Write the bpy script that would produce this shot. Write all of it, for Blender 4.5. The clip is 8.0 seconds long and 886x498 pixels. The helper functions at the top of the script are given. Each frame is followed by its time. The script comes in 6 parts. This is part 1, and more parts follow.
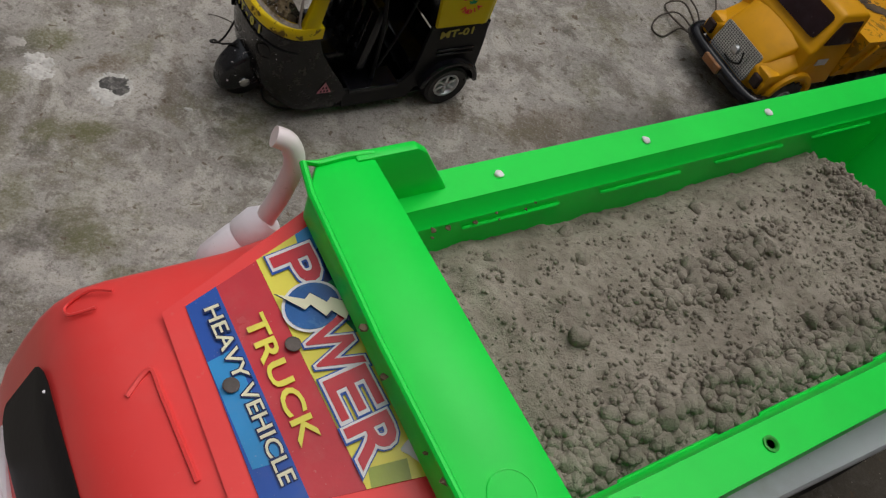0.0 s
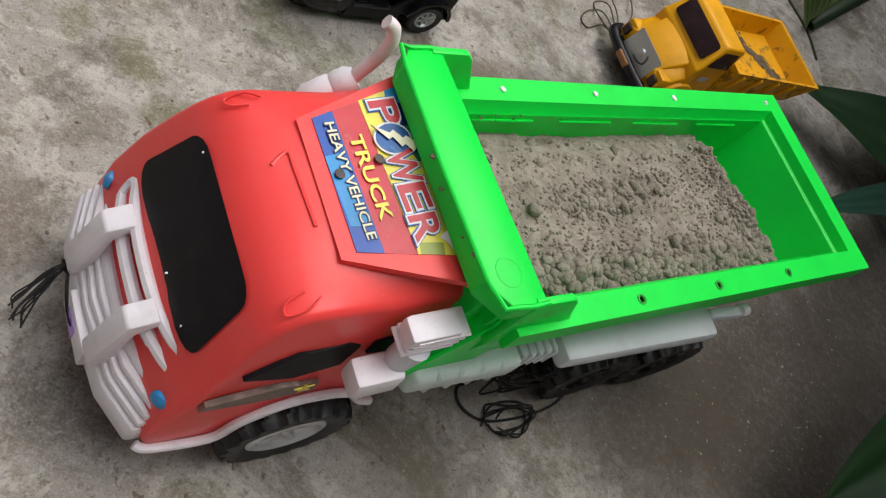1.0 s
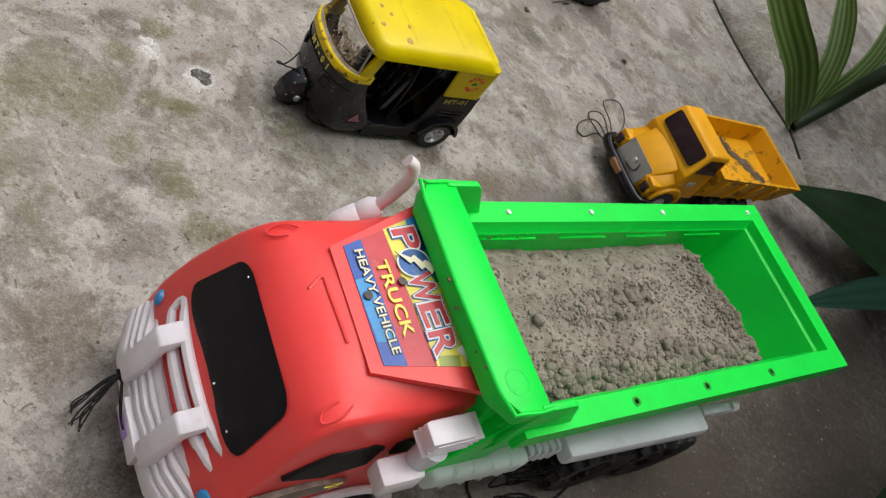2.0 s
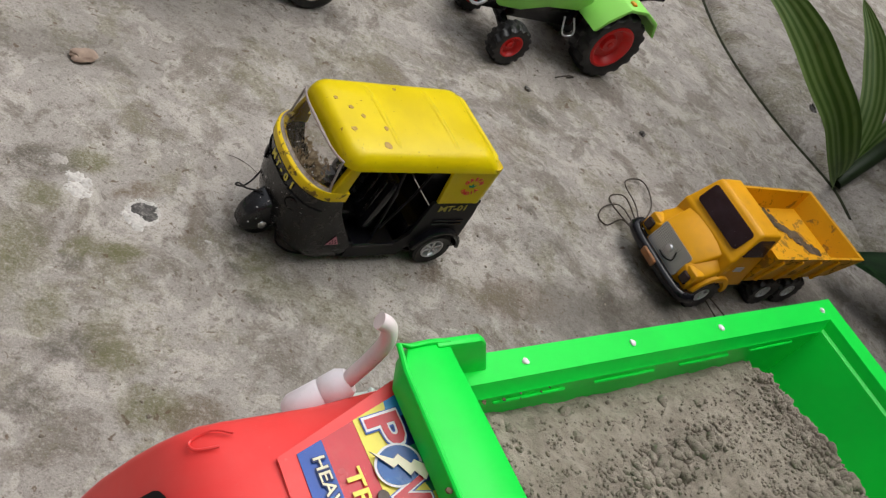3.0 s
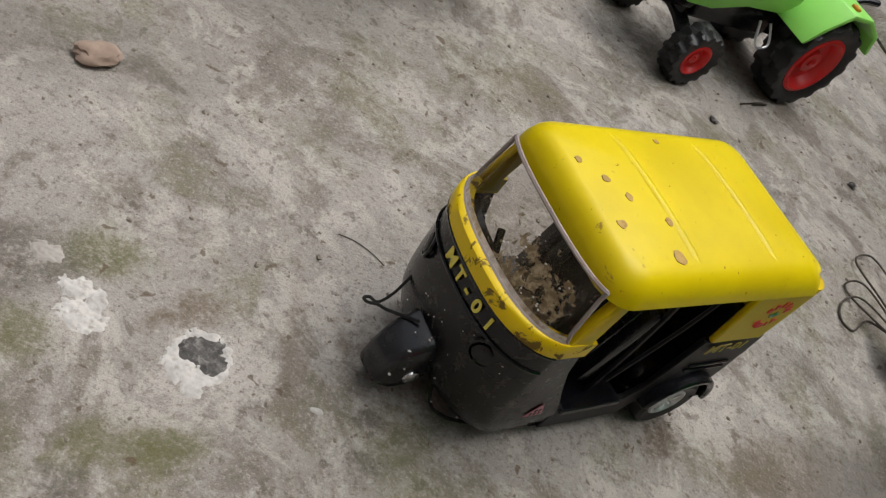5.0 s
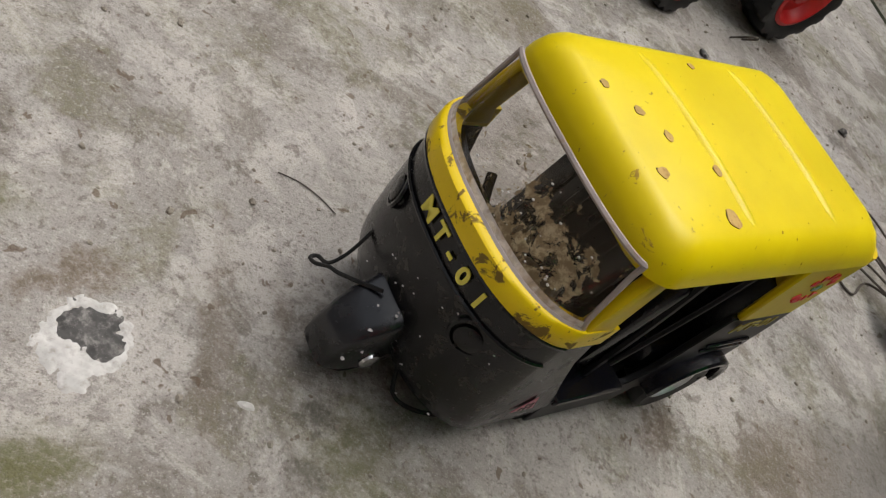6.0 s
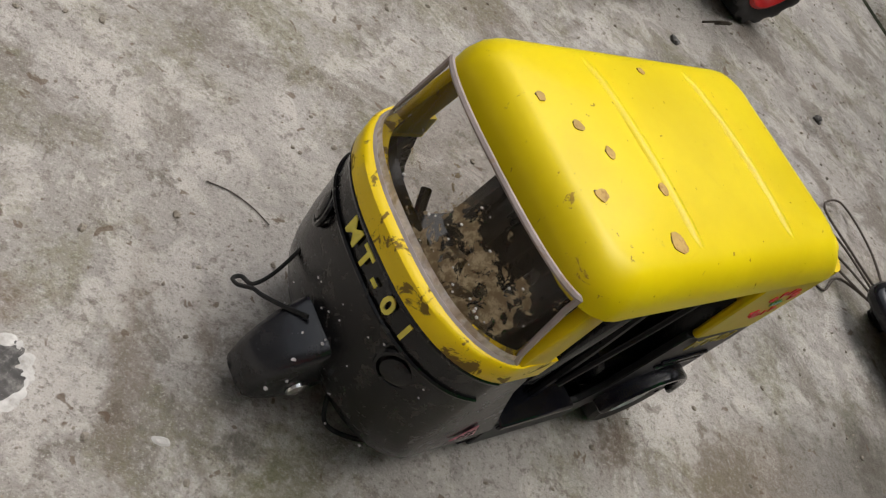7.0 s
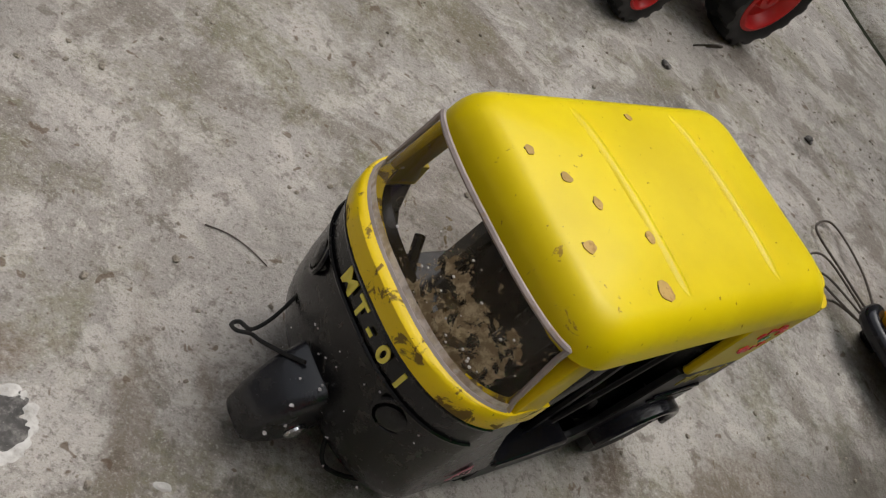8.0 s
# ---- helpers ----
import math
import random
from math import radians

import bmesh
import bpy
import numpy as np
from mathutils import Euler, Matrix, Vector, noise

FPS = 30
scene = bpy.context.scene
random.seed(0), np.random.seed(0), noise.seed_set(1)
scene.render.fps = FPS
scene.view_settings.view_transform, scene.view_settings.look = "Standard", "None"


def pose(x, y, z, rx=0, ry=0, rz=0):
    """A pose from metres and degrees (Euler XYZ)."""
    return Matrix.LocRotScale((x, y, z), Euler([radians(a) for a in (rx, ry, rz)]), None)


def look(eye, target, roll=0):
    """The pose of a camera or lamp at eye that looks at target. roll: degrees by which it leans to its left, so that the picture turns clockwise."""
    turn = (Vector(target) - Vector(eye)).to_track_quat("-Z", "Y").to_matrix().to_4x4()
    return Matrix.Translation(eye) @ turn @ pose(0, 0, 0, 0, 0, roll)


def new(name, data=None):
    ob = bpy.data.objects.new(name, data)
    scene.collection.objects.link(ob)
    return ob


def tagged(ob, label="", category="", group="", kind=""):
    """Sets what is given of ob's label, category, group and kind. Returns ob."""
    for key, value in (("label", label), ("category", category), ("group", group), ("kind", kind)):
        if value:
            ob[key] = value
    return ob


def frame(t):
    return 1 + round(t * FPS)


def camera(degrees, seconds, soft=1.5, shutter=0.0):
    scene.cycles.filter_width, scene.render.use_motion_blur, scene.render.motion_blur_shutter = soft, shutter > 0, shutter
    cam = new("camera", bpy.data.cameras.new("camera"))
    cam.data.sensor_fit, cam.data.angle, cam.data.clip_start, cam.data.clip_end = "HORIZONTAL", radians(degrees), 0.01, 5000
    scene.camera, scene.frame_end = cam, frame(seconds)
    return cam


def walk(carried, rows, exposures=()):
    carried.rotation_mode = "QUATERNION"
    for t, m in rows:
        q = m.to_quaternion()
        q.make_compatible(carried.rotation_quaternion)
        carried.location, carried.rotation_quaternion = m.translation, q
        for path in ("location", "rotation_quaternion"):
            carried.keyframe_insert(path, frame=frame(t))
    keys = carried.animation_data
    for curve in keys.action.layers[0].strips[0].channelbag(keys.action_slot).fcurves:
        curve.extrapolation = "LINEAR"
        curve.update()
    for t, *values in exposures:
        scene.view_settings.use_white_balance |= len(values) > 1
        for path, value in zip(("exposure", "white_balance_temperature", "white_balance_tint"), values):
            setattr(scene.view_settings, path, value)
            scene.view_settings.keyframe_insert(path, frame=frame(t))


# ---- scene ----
cam = camera(53.2, 8.0, 1.25)
PATH = [
    (0, (0.0612, 0.0315, 0.3402), (0.3114, 1.1781, -1.0251), 25.8),
    (0.5, (0.0216, -0.0009, 0.3582), (0.3555, 1.2609, -0.8820), 34.1),
    (0.7, (0.0036, -0.0387, 0.3591), (0.4518, 1.1781, -0.8892), 41.0),
    (1, (-0.0108, -0.0828, 0.3825), (0.5787, 1.0476, -0.8883), 49.6),
    (1.3, (-0.0432, -0.0999, 0.4176), (0.5481, 1.0593, -0.8262), 50.2),
    (1.5, (-0.0531, -0.1053, 0.4239), (0.5067, 1.0818, -0.8073), 49.2),
    (1.8, (-0.0495, -0.1071, 0.4185), (0.4878, 1.1160, -0.7875), 47.7),
    (2, (-0.0378, -0.1026, 0.4176), (0.4761, 1.1457, -0.7731), 45.8),
    (2.2, (-0.0261, -0.0864, 0.4158), (0.4626, 1.1916, -0.7533), 43.8),
    (3.3, (-0.0126, 0.0243, 0.3492), (0.3573, 1.3797, -0.7767), 34.8),
    (3.5, (-0.0189, 0.0378, 0.3348), (0.3366, 1.3986, -0.7893), 34.2),
    (4, (-0.0405, 0.0837, 0.3258), (0.2907, 1.4661, -0.7776), 34.1),
    (4.3, (-0.0549, 0.1161, 0.2988), (0.2826, 1.5030, -0.7974), 34.8),
    (4.5, (-0.0657, 0.1476, 0.2754), (0.2808, 1.5318, -0.8217), 35.6),
    (5, (-0.0729, 0.1944, 0.2196), (0.3438, 1.5363, -0.9063), 39.4),
    (5.2, (-0.0702, 0.2097, 0.2043), (0.3807, 1.5291, -0.9333), 40.7),
    (6.3, (-0.0621, 0.2493, 0.1737), (0.5427, 1.4976, -0.9720), 46.5),
    (6.5, (-0.0576, 0.2529, 0.1728), (0.5517, 1.4868, -0.9873), 46.7),
    (7, (-0.0558, 0.2628, 0.1800), (0.5724, 1.5003, -0.9675), 46.7),
    (7.5, (-0.0567, 0.2655, 0.1863), (0.5724, 1.5111, -0.9513), 46.3),
    (8, (-0.0603, 0.2655, 0.1881), (0.5616, 1.5165, -0.9459), 45.8),
]
walk(cam, [(t, look(eye, target, roll)) for t, eye, target, roll in PATH], exposures=[(0.0, -0.60), (0.5, -0.12), (1.0, 0.10), (2.0, 0.08), (3.5, -0.03), (4.5, -0.05), (5.2, 0.00), (6.5, 0.14), (7.2, 0.12), (8.0, -0.07)])

# ---- sky and light: an overcast yard, the brighter sky to the back and right ----
world = bpy.data.worlds.new("sky")
scene.world = world
world.use_nodes = True
wn = world.node_tree
sky = wn.nodes.new("ShaderNodeTexSky")
sky.sky_type = "NISHITA"
sky.sun_disc = False
SUN_EL, SUN_AZ = 70, 45          # degrees above the horizon, degrees from +y towards +x
sky.sun_elevation, sky.sun_rotation = radians(SUN_EL), radians(SUN_AZ)
sky.dust_density = 4.0
grey = wn.nodes.new("ShaderNodeHueSaturation")
grey.inputs["Saturation"].default_value = 0.22
wn.links.new(sky.outputs[0], grey.inputs["Color"])
back = wn.nodes["Background"]
wn.links.new(grey.outputs[0], back.inputs["Color"])
back.inputs["Strength"].default_value = 0.188

sun_data = bpy.data.lights.new("sun", "SUN")
sun_data.energy, sun_data.angle, sun_data.color = 1.5, radians(60), (1.0, 0.98, 0.96)
sun = new("sun", sun_data)
az, el = radians(SUN_AZ), radians(SUN_EL)
sun.matrix_world = look((0, 0, 0), (-math.sin(az) * math.cos(el), -math.cos(az) * math.cos(el), -math.sin(el)))
sun.location = (1, 1, 3)


# ---- materials ----
class Net:
    """A short way to write node materials."""

    def __init__(self, name):
        self.mat = bpy.data.materials.new(name)
        self.mat.use_nodes = True
        self.t = self.mat.node_tree
        self.b = self.t.nodes["Principled BSDF"]
        self.co = self.t.nodes.new("ShaderNodeTexCoord").outputs["Object"]

    def node(self, kind, **values):
        n = self.t.nodes.new(kind)
        for k, v in values.items():
            self.feed(n.inputs[k.replace("_", " ")], v)
        return n

    def feed(self, socket, v):
        if isinstance(v, bpy.types.NodeSocket):
            self.t.links.new(v, socket)
        else:
            socket.default_value = v

    def noise(self, scale, detail=4, rough=0.55, distort=0.0, at=None):
        n = self.node("ShaderNodeTexNoise", Scale=scale, Detail=detail, Roughness=rough, Distortion=distort)
        self.t.links.new(at or self.co, n.inputs["Vector"])
        return n.outputs["Fac"]

    def ramp(self, fac, lo, hi, a=0.0, b=1.0):
        n = self.node("ShaderNodeMapRange")
        n.interpolation_type = "SMOOTHSTEP"
        for k, v in (("Value", fac), ("From Min", lo), ("From Max", hi), ("To Min", a), ("To Max", b)):
            self.feed(n.inputs[k], v)
        return n.outputs["Result"]

    def math(self, op, a, b=0.0):
        n = self.t.nodes.new("ShaderNodeMath")
        n.operation = op
        self.feed(n.inputs[0], a)
        self.feed(n.inputs[1], b)
        return n.outputs[0]

    def mix(self, fac, a, b):
        n = self.t.nodes.new("ShaderNodeMix")
        n.data_type = "RGBA"
        self.feed(n.inputs[0], fac)
        for s, v in ((n.inputs[6], a), (n.inputs[7], b)):
            self.feed(s, (*v, 1) if isinstance(v, tuple) and len(v) == 3 else v)
        return n.outputs[2]

    def blob(self, x, y, rx, ry, turn, warp, soft=0.5):
        """A ragged spot round (x, y): 1 inside, 0 outside."""
        m = self.node("ShaderNodeMapping", Vector=warp)
        m.vector_type = "TEXTURE"
        m.inputs["Location"].default_value = (x, y, 0)
        m.inputs["Rotation"].default_value = (0, 0, radians(turn))
        m.inputs["Scale"].default_value = (rx, ry, 1)
        s = self.node("ShaderNodeVectorMath", Vector=m.outputs[0])
        s.operation = "LENGTH"
        return self.ramp(s.outputs["Value"], 1.0 + soft, 1.0 - soft)

    def bump(self, height, strength=0.3, distance=0.001):
        n = self.node("ShaderNodeBump", Height=height, Strength=strength, Distance=distance)
        self.t.links.new(n.outputs[0], self.b.inputs["Normal"])

    def done(self, colour, rough=0.5, metal=0.0, spec=None):
        self.feed(self.b.inputs["Base Color"], (*colour, 1) if isinstance(colour, tuple) and len(colour) == 3 else colour)
        self.feed(self.b.inputs["Roughness"], rough)
        self.feed(self.b.inputs["Metallic"], metal)
        if spec is not None:
            self.feed(self.b.inputs["Specular IOR Level"], spec)
        return self.mat


DUST = (0.30, 0.26, 0.20)


def plastic(name, colour, rough=0.38, dust=0.25, size=90.0, shade=0.82, dust_colour=DUST, glow=0.0, spec=0.4, crisp=False):
    """Moulded toy plastic: slight cast mottling, scuffs, a film of dust and grains of dirt."""
    n = Net(name)
    dark = tuple(c * shade for c in colour)
    base = n.mix(n.ramp(n.noise(size * 0.35, 3), 0.3, 0.7), dark, colour)
    film = n.ramp(n.noise(size * 0.8, 6, 0.65, 0.5 if crisp else 0.0), *((0.55, 0.60) if crisp else (0.45, 0.8)), 0.0, dust)
    grain = n.ramp(n.noise(size * 9, 2), 0.68, 0.78, 0.0, min(1.0, dust * 1.6))
    both = n.math("MAXIMUM", film, grain)
    col = n.mix(both, base, dust_colour)
    n.bump(n.noise(size * 5, 4), 0.12, 0.0004)
    if glow:
        n.b.inputs["Subsurface Weight"].default_value = glow
        n.b.inputs["Subsurface Radius"].default_value = (0.004, 0.004, 0.004)
    return n.done(col, n.ramp(both, 0.0, 0.6, rough, 0.8), spec=spec)


def ground_material():
    """Old yard concrete: mottled pinkish grey cement with algae, gritty dirt, dark stains, pale flecks and painted bush
    shade.
    """
    n = Net("old_concrete")

    def warped(scale, amount):
        w = n.node("ShaderNodeTexNoise", Scale=scale, Detail=5.0, Roughness=0.65)
        n.t.links.new(n.co, w.inputs["Vector"])
        off = n.node("ShaderNodeVectorMath", Vector=w.outputs["Color"])
        off.operation = "SUBTRACT"
        off.inputs[1].default_value = (0.5, 0.5, 0.5)
        sc = n.node("ShaderNodeVectorMath", Vector=off.outputs[0])
        sc.operation = "SCALE"
        sc.inputs["Scale"].default_value = amount
        add = n.node("ShaderNodeVectorMath", Vector=n.co)
        add.operation = "ADD"
        n.t.links.new(sc.outputs[0], add.inputs[1])
        return add.outputs[0]

    warp, ragged = warped(35.0, 0.06), warped(120.0, 0.022)
    big = n.noise(7, 6, 0.65, 0.4)
    mid = n.noise(30, 7, 0.70, 0.3)
    fine = n.noise(210, 8, 0.75)
    grit = n.noise(700, 4, 0.7)
    dust = n.noise(1900, 3, 0.7)
    col = n.mix(n.ramp(big, 0.35, 0.65), (0.290, 0.262, 0.233), (0.395, 0.364, 0.332))
    # flaked skin: paler patches with crisp edges over a darker bed
    flake = n.noise(34, 9, 0.72, 0.7)
    worn = n.noise(19, 9, 0.70, 0.5)
    col = n.mix(n.ramp(flake, 0.49, 0.56, 0.0, 0.70), col, (0.50, 0.462, 0.415))
    col = n.mix(n.ramp(worn, 0.50, 0.60, 0.0, 0.72), col, (0.165, 0.142, 0.115))
    algae = n.math("MULTIPLY", n.ramp(n.noise(13, 7, 0.72, 0.2, warp), 0.50, 0.62), n.ramp(fine, 0.36, 0.56, 0.25, 1.0))
    col = n.mix(n.math("MULTIPLY", algae, 0.58), col, (0.180, 0.168, 0.088))
    # pocks: small dark hollows, sharp at the rim
    col = n.mix(n.ramp(n.noise(80, 5, 0.65, 0.4), 0.605, 0.650, 0.0, 0.55), col, (0.115, 0.095, 0.07))
    col = n.mix(n.ramp(fine, 0.54, 0.62, 0.0, 0.55), col, (0.13, 0.11, 0.09))
    col = n.mix(n.ramp(fine, 0.46, 0.33, 0.0, 0.40), col, (0.54, 0.505, 0.455))
    col = n.mix(n.ramp(grit, 0.56, 0.64, 0.0, 0.55), col, (0.12, 0.098, 0.078))
    col = n.mix(n.ramp(grit, 0.45, 0.34, 0.0, 0.38), col, (0.60, 0.565, 0.51))
    col = n.mix(n.ramp(dust, 0.58, 0.66, 0.0, 0.50), col, (0.13, 0.108, 0.088))
    col = n.mix(n.ramp(dust, 0.40, 0.32, 0.0, 0.45), col, (0.66, 0.63, 0.58))
    # stains, each with a place of its own: algae, brown dirt and dark patches
    green, brown, dark = (0.135, 0.130, 0.055), (0.150, 0.110, 0.072), (0.105, 0.092, 0.074)
    for x, y, rx, ry, turn, c, k in (
            (0.010, 0.358, 0.009, 0.016, -30, green, 0.60), (0.000, 0.349, 0.006, 0.006, 0, dark, 0.65), (0.028, 0.348, 0.022, 0.009, 30, green, 0.50),
            (-0.003, 0.366, 0.005, 0.004, 0, dark, 0.85), (-0.098, 0.378, 0.014, 0.009, 35, green, 0.85), (-0.108, 0.340, 0.011, 0.010, 0, green, 0.75),
            (-0.118, 0.362, 0.020, 0.012, 35, dark, 0.7), (-0.068, 0.371, 0.014, 0.005, 42, brown, 0.8), (-0.058, 0.326, 0.013, 0.007, 30, green, 0.75),
            (-0.077, 0.316, 0.006, 0.009, -20, green, 0.75), (-0.078, 0.307, 0.006, 0.005, 0, dark, 0.7), (-0.034, 0.378, 0.0035, 0.034, 13, brown, 0.42),
            (-0.019, 0.389, 0.003, 0.010, 15, brown, 0.40), (-0.105, 0.297, 0.016, 0.024, 10, green, 0.7), (-0.065, 0.325, 0.012, 0.010, 0, green, 0.4),
            (-0.056, 0.260, 0.014, 0.008, 30, dark, 0.75), (-0.033, 0.262, 0.012, 0.009, 10, green, 0.7), (-0.074, 0.273, 0.010, 0.014, 0, green, 0.65),
            (-0.009, 0.245, 0.016, 0.010, 30, green, 0.75), (0.014, 0.250, 0.016, 0.010, 20, brown, 0.75), (-0.060, 0.226, 0.013, 0.011, 0, dark, 0.7),
            (0.020, 0.331, 0.010, 0.007, 20, dark, 0.5), (0.060, 0.352, 0.022, 0.010, 36, green, 0.40), (0.090, 0.345, 0.024, 0.016, 30, green, 0.4),
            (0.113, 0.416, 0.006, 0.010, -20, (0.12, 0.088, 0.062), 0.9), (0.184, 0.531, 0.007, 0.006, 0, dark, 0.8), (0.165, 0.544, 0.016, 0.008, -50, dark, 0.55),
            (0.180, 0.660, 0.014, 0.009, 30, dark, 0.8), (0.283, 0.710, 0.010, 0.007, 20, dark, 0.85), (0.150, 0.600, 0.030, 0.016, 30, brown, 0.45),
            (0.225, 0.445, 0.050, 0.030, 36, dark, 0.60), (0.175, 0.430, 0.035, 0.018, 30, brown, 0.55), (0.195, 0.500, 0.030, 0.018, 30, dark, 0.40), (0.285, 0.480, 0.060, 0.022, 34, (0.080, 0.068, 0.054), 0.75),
            (-0.150, 0.46, 0.05, 0.022, 25, dark, 0.45), (-0.10, 0.56, 0.07, 0.030, 20, dark, 0.4), (-0.15, 0.20, 0.05, 0.025, 60, green, 0.6), (-0.138, 0.287, 0.016, 0.030, 0, green, 0.6),
            (-0.045, 0.273, 0.010, 0.016, 20, green, 0.5), (-0.052, 0.140, 0.020, 0.030, 20, brown, 0.6), (0.010, 0.075, 0.040, 0.020, 30, dark, 0.7),
            # the wide near-black blobs here paint the bush's shade into the concrete
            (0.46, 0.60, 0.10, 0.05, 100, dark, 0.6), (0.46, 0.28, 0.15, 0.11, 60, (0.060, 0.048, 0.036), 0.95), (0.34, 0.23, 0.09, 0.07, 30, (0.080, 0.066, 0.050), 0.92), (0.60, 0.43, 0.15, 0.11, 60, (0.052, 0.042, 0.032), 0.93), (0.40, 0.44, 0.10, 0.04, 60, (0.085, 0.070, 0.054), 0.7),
            (0.18, 0.115, 0.05, 0.03, 30, dark, 0.65), (0.02, 0.465, 0.05, 0.02, 35, dark, 0.25), (0.10, 0.68, 0.03, 0.012, 50, dark, 0.4), (0.045, 0.60, 0.03, 0.02, 10, brown, 0.3)):
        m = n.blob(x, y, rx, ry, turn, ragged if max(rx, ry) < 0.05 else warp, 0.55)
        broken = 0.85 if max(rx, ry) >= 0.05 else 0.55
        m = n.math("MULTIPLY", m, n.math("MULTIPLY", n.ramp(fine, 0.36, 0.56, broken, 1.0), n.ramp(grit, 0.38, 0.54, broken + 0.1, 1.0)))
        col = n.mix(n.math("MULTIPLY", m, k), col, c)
    # small rusty brown flecks trodden into the cement
    col = n.mix(n.ramp(n.noise(130, 3, 0.55, 0.6), 0.665, 0.695, 0.0, 0.75), col, (0.12, 0.08, 0.05))
    h = n.math("ADD", n.math("MULTIPLY", flake, 0.8), n.math("MULTIPLY", fine, 0.6))
    h = n.math("ADD", h, n.math("MULTIPLY", grit, 0.7))
    h = n.math("ADD", h, n.math("MULTIPLY", dust, 0.4))
    n.bump(h, 0.7, 0.0016)
    return n.done(col, n.ramp(mid, 0.3, 0.7, 0.78, 0.95), spec=0.3)


def soil_material():
    n = Net("grey_soil")
    a, b, c = n.noise(60, 6, 0.65), n.noise(330, 5, 0.7), n.noise(1500, 3)
    rnd = n.t.nodes.new("ShaderNodeNewGeometry").outputs["Random Per Island"]
    col = n.mix(n.ramp(a, 0.35, 0.65), (0.240, 0.208, 0.166), (0.345, 0.304, 0.248))
    col = n.mix(n.ramp(b, 0.5, 0.72, 0.0, 0.6), col, (0.12, 0.105, 0.085))
    col = n.mix(n.ramp(c, 0.58, 0.75, 0.0, 0.5), col, (0.38, 0.345, 0.29))
    col = n.mix(n.math("MULTIPLY", rnd, 0.22), col, (0.17, 0.148, 0.118))
    n.bump(n.math("ADD", b, n.math("MULTIPLY", c, 0.5)), 0.8, 0.0016)
    return n.done(col, 0.95, spec=0.2)


def rubber_material(name="black_rubber", c=(0.007, 0.007, 0.008), dust=0.16):
    n = Net(name)
    m = n.ramp(n.noise(120, 6, 0.7), 0.48, 0.75, 0.0, dust)
    n.bump(n.noise(700, 3), 0.2, 0.0004)
    return n.done(n.mix(m, c, (0.16, 0.145, 0.12)), n.ramp(m, 0.0, 0.5, 0.5, 0.85))


def leaf_material(name, a, b, stripe=260.0):
    n = Net(name)
    at = n.node("ShaderNodeUVMap")
    at.uv_map = "blade"
    sep = n.node("ShaderNodeSeparateXYZ", Vector=at.outputs[0])
    wv = n.math("SINE", n.math("MULTIPLY", sep.outputs["X"], stripe * 0.12))
    col = n.mix(n.ramp(n.math("ADD", wv, n.math("MULTIPLY", n.noise(60, 4), 0.8)), -0.4, 1.4), a, b)
    col = n.mix(n.ramp(n.noise(30, 5), 0.55, 0.75, 0.0, 0.5), col, tuple(c * 0.55 for c in a))
    n.b.inputs["Subsurface Weight"].default_value = 0.05
    n.bump(wv, 0.3, 0.0006)
    return n.done(col, 0.5, spec=0.2)


def glass_material():
    """The clear windscreen: see-through, glossy, with dried mud and droplets on it."""
    n = Net("muddy_clear_plastic")
    t = n.t
    sep = n.node("ShaderNodeSeparateXYZ", Vector=n.co)
    tr = t.nodes.new("ShaderNodeBsdfTransparent")
    tr.inputs[0].default_value = (0.86, 0.84, 0.82, 1)
    gl = n.node("ShaderNodeBsdfGlossy", Roughness=0.06)
    fr = n.node("ShaderNodeFresnel", IOR=1.45)
    m1 = t.nodes.new("ShaderNodeMixShader")
    t.links.new(fr.outputs[0], m1.inputs[0])
    t.links.new(tr.outputs[0], m1.inputs[1])
    t.links.new(gl.outputs[0], m1.inputs[2])
    # a splash of mud on the pane's left half, thin specks elsewhere
    low = n.ramp(sep.outputs["Z"], 0.0835, 0.0765)
    side = n.ramp(sep.outputs["Y"], -0.006, 0.005)
    end = n.ramp(sep.outputs["Y"], 0.030, 0.022)
    wet = n.math("MULTIPLY", n.math("MULTIPLY", low, side), end)
    big = n.noise(270, 6, 0.70, 0.5)
    mud = n.ramp(n.math("ADD", n.math("MULTIPLY", wet, 0.17), big), 0.610, 0.650, 0.0, 0.90)
    haze = n.math("MULTIPLY", n.ramp(n.noise(420, 5, 0.7), 0.46, 0.66, 0.0, 0.32), n.ramp(wet, 0.0, 0.5, 0.25, 1.0))
    mud = n.math("MAXIMUM", n.math("MAXIMUM", mud, haze), 0.07)
    speck = n.ramp(n.noise(900, 2), 0.69, 0.72)
    mud = n.math("MAXIMUM", mud, n.math("MULTIPLY", speck, n.ramp(wet, 0.0, 0.6, 0.2, 0.8)))
    n.b.inputs["Base Color"].default_value = (0.20, 0.15, 0.085, 1)
    col = n.mix(n.ramp(n.noise(500, 5, 0.65), 0.42, 0.66), (0.17, 0.115, 0.055), (0.40, 0.315, 0.19))
    t.links.new(col, n.b.inputs["Base Color"])
    n.b.inputs["Roughness"].default_value = 0.55
    m2 = t.nodes.new("ShaderNodeMixShader")
    t.links.new(mud, m2.inputs[0])
    t.links.new(m1.outputs[0], m2.inputs[1])
    t.links.new(n.b.outputs[0], m2.inputs[2])
    t.links.new(m2.outputs[0], t.nodes["Material Output"].inputs["Surface"])
    return n.mat


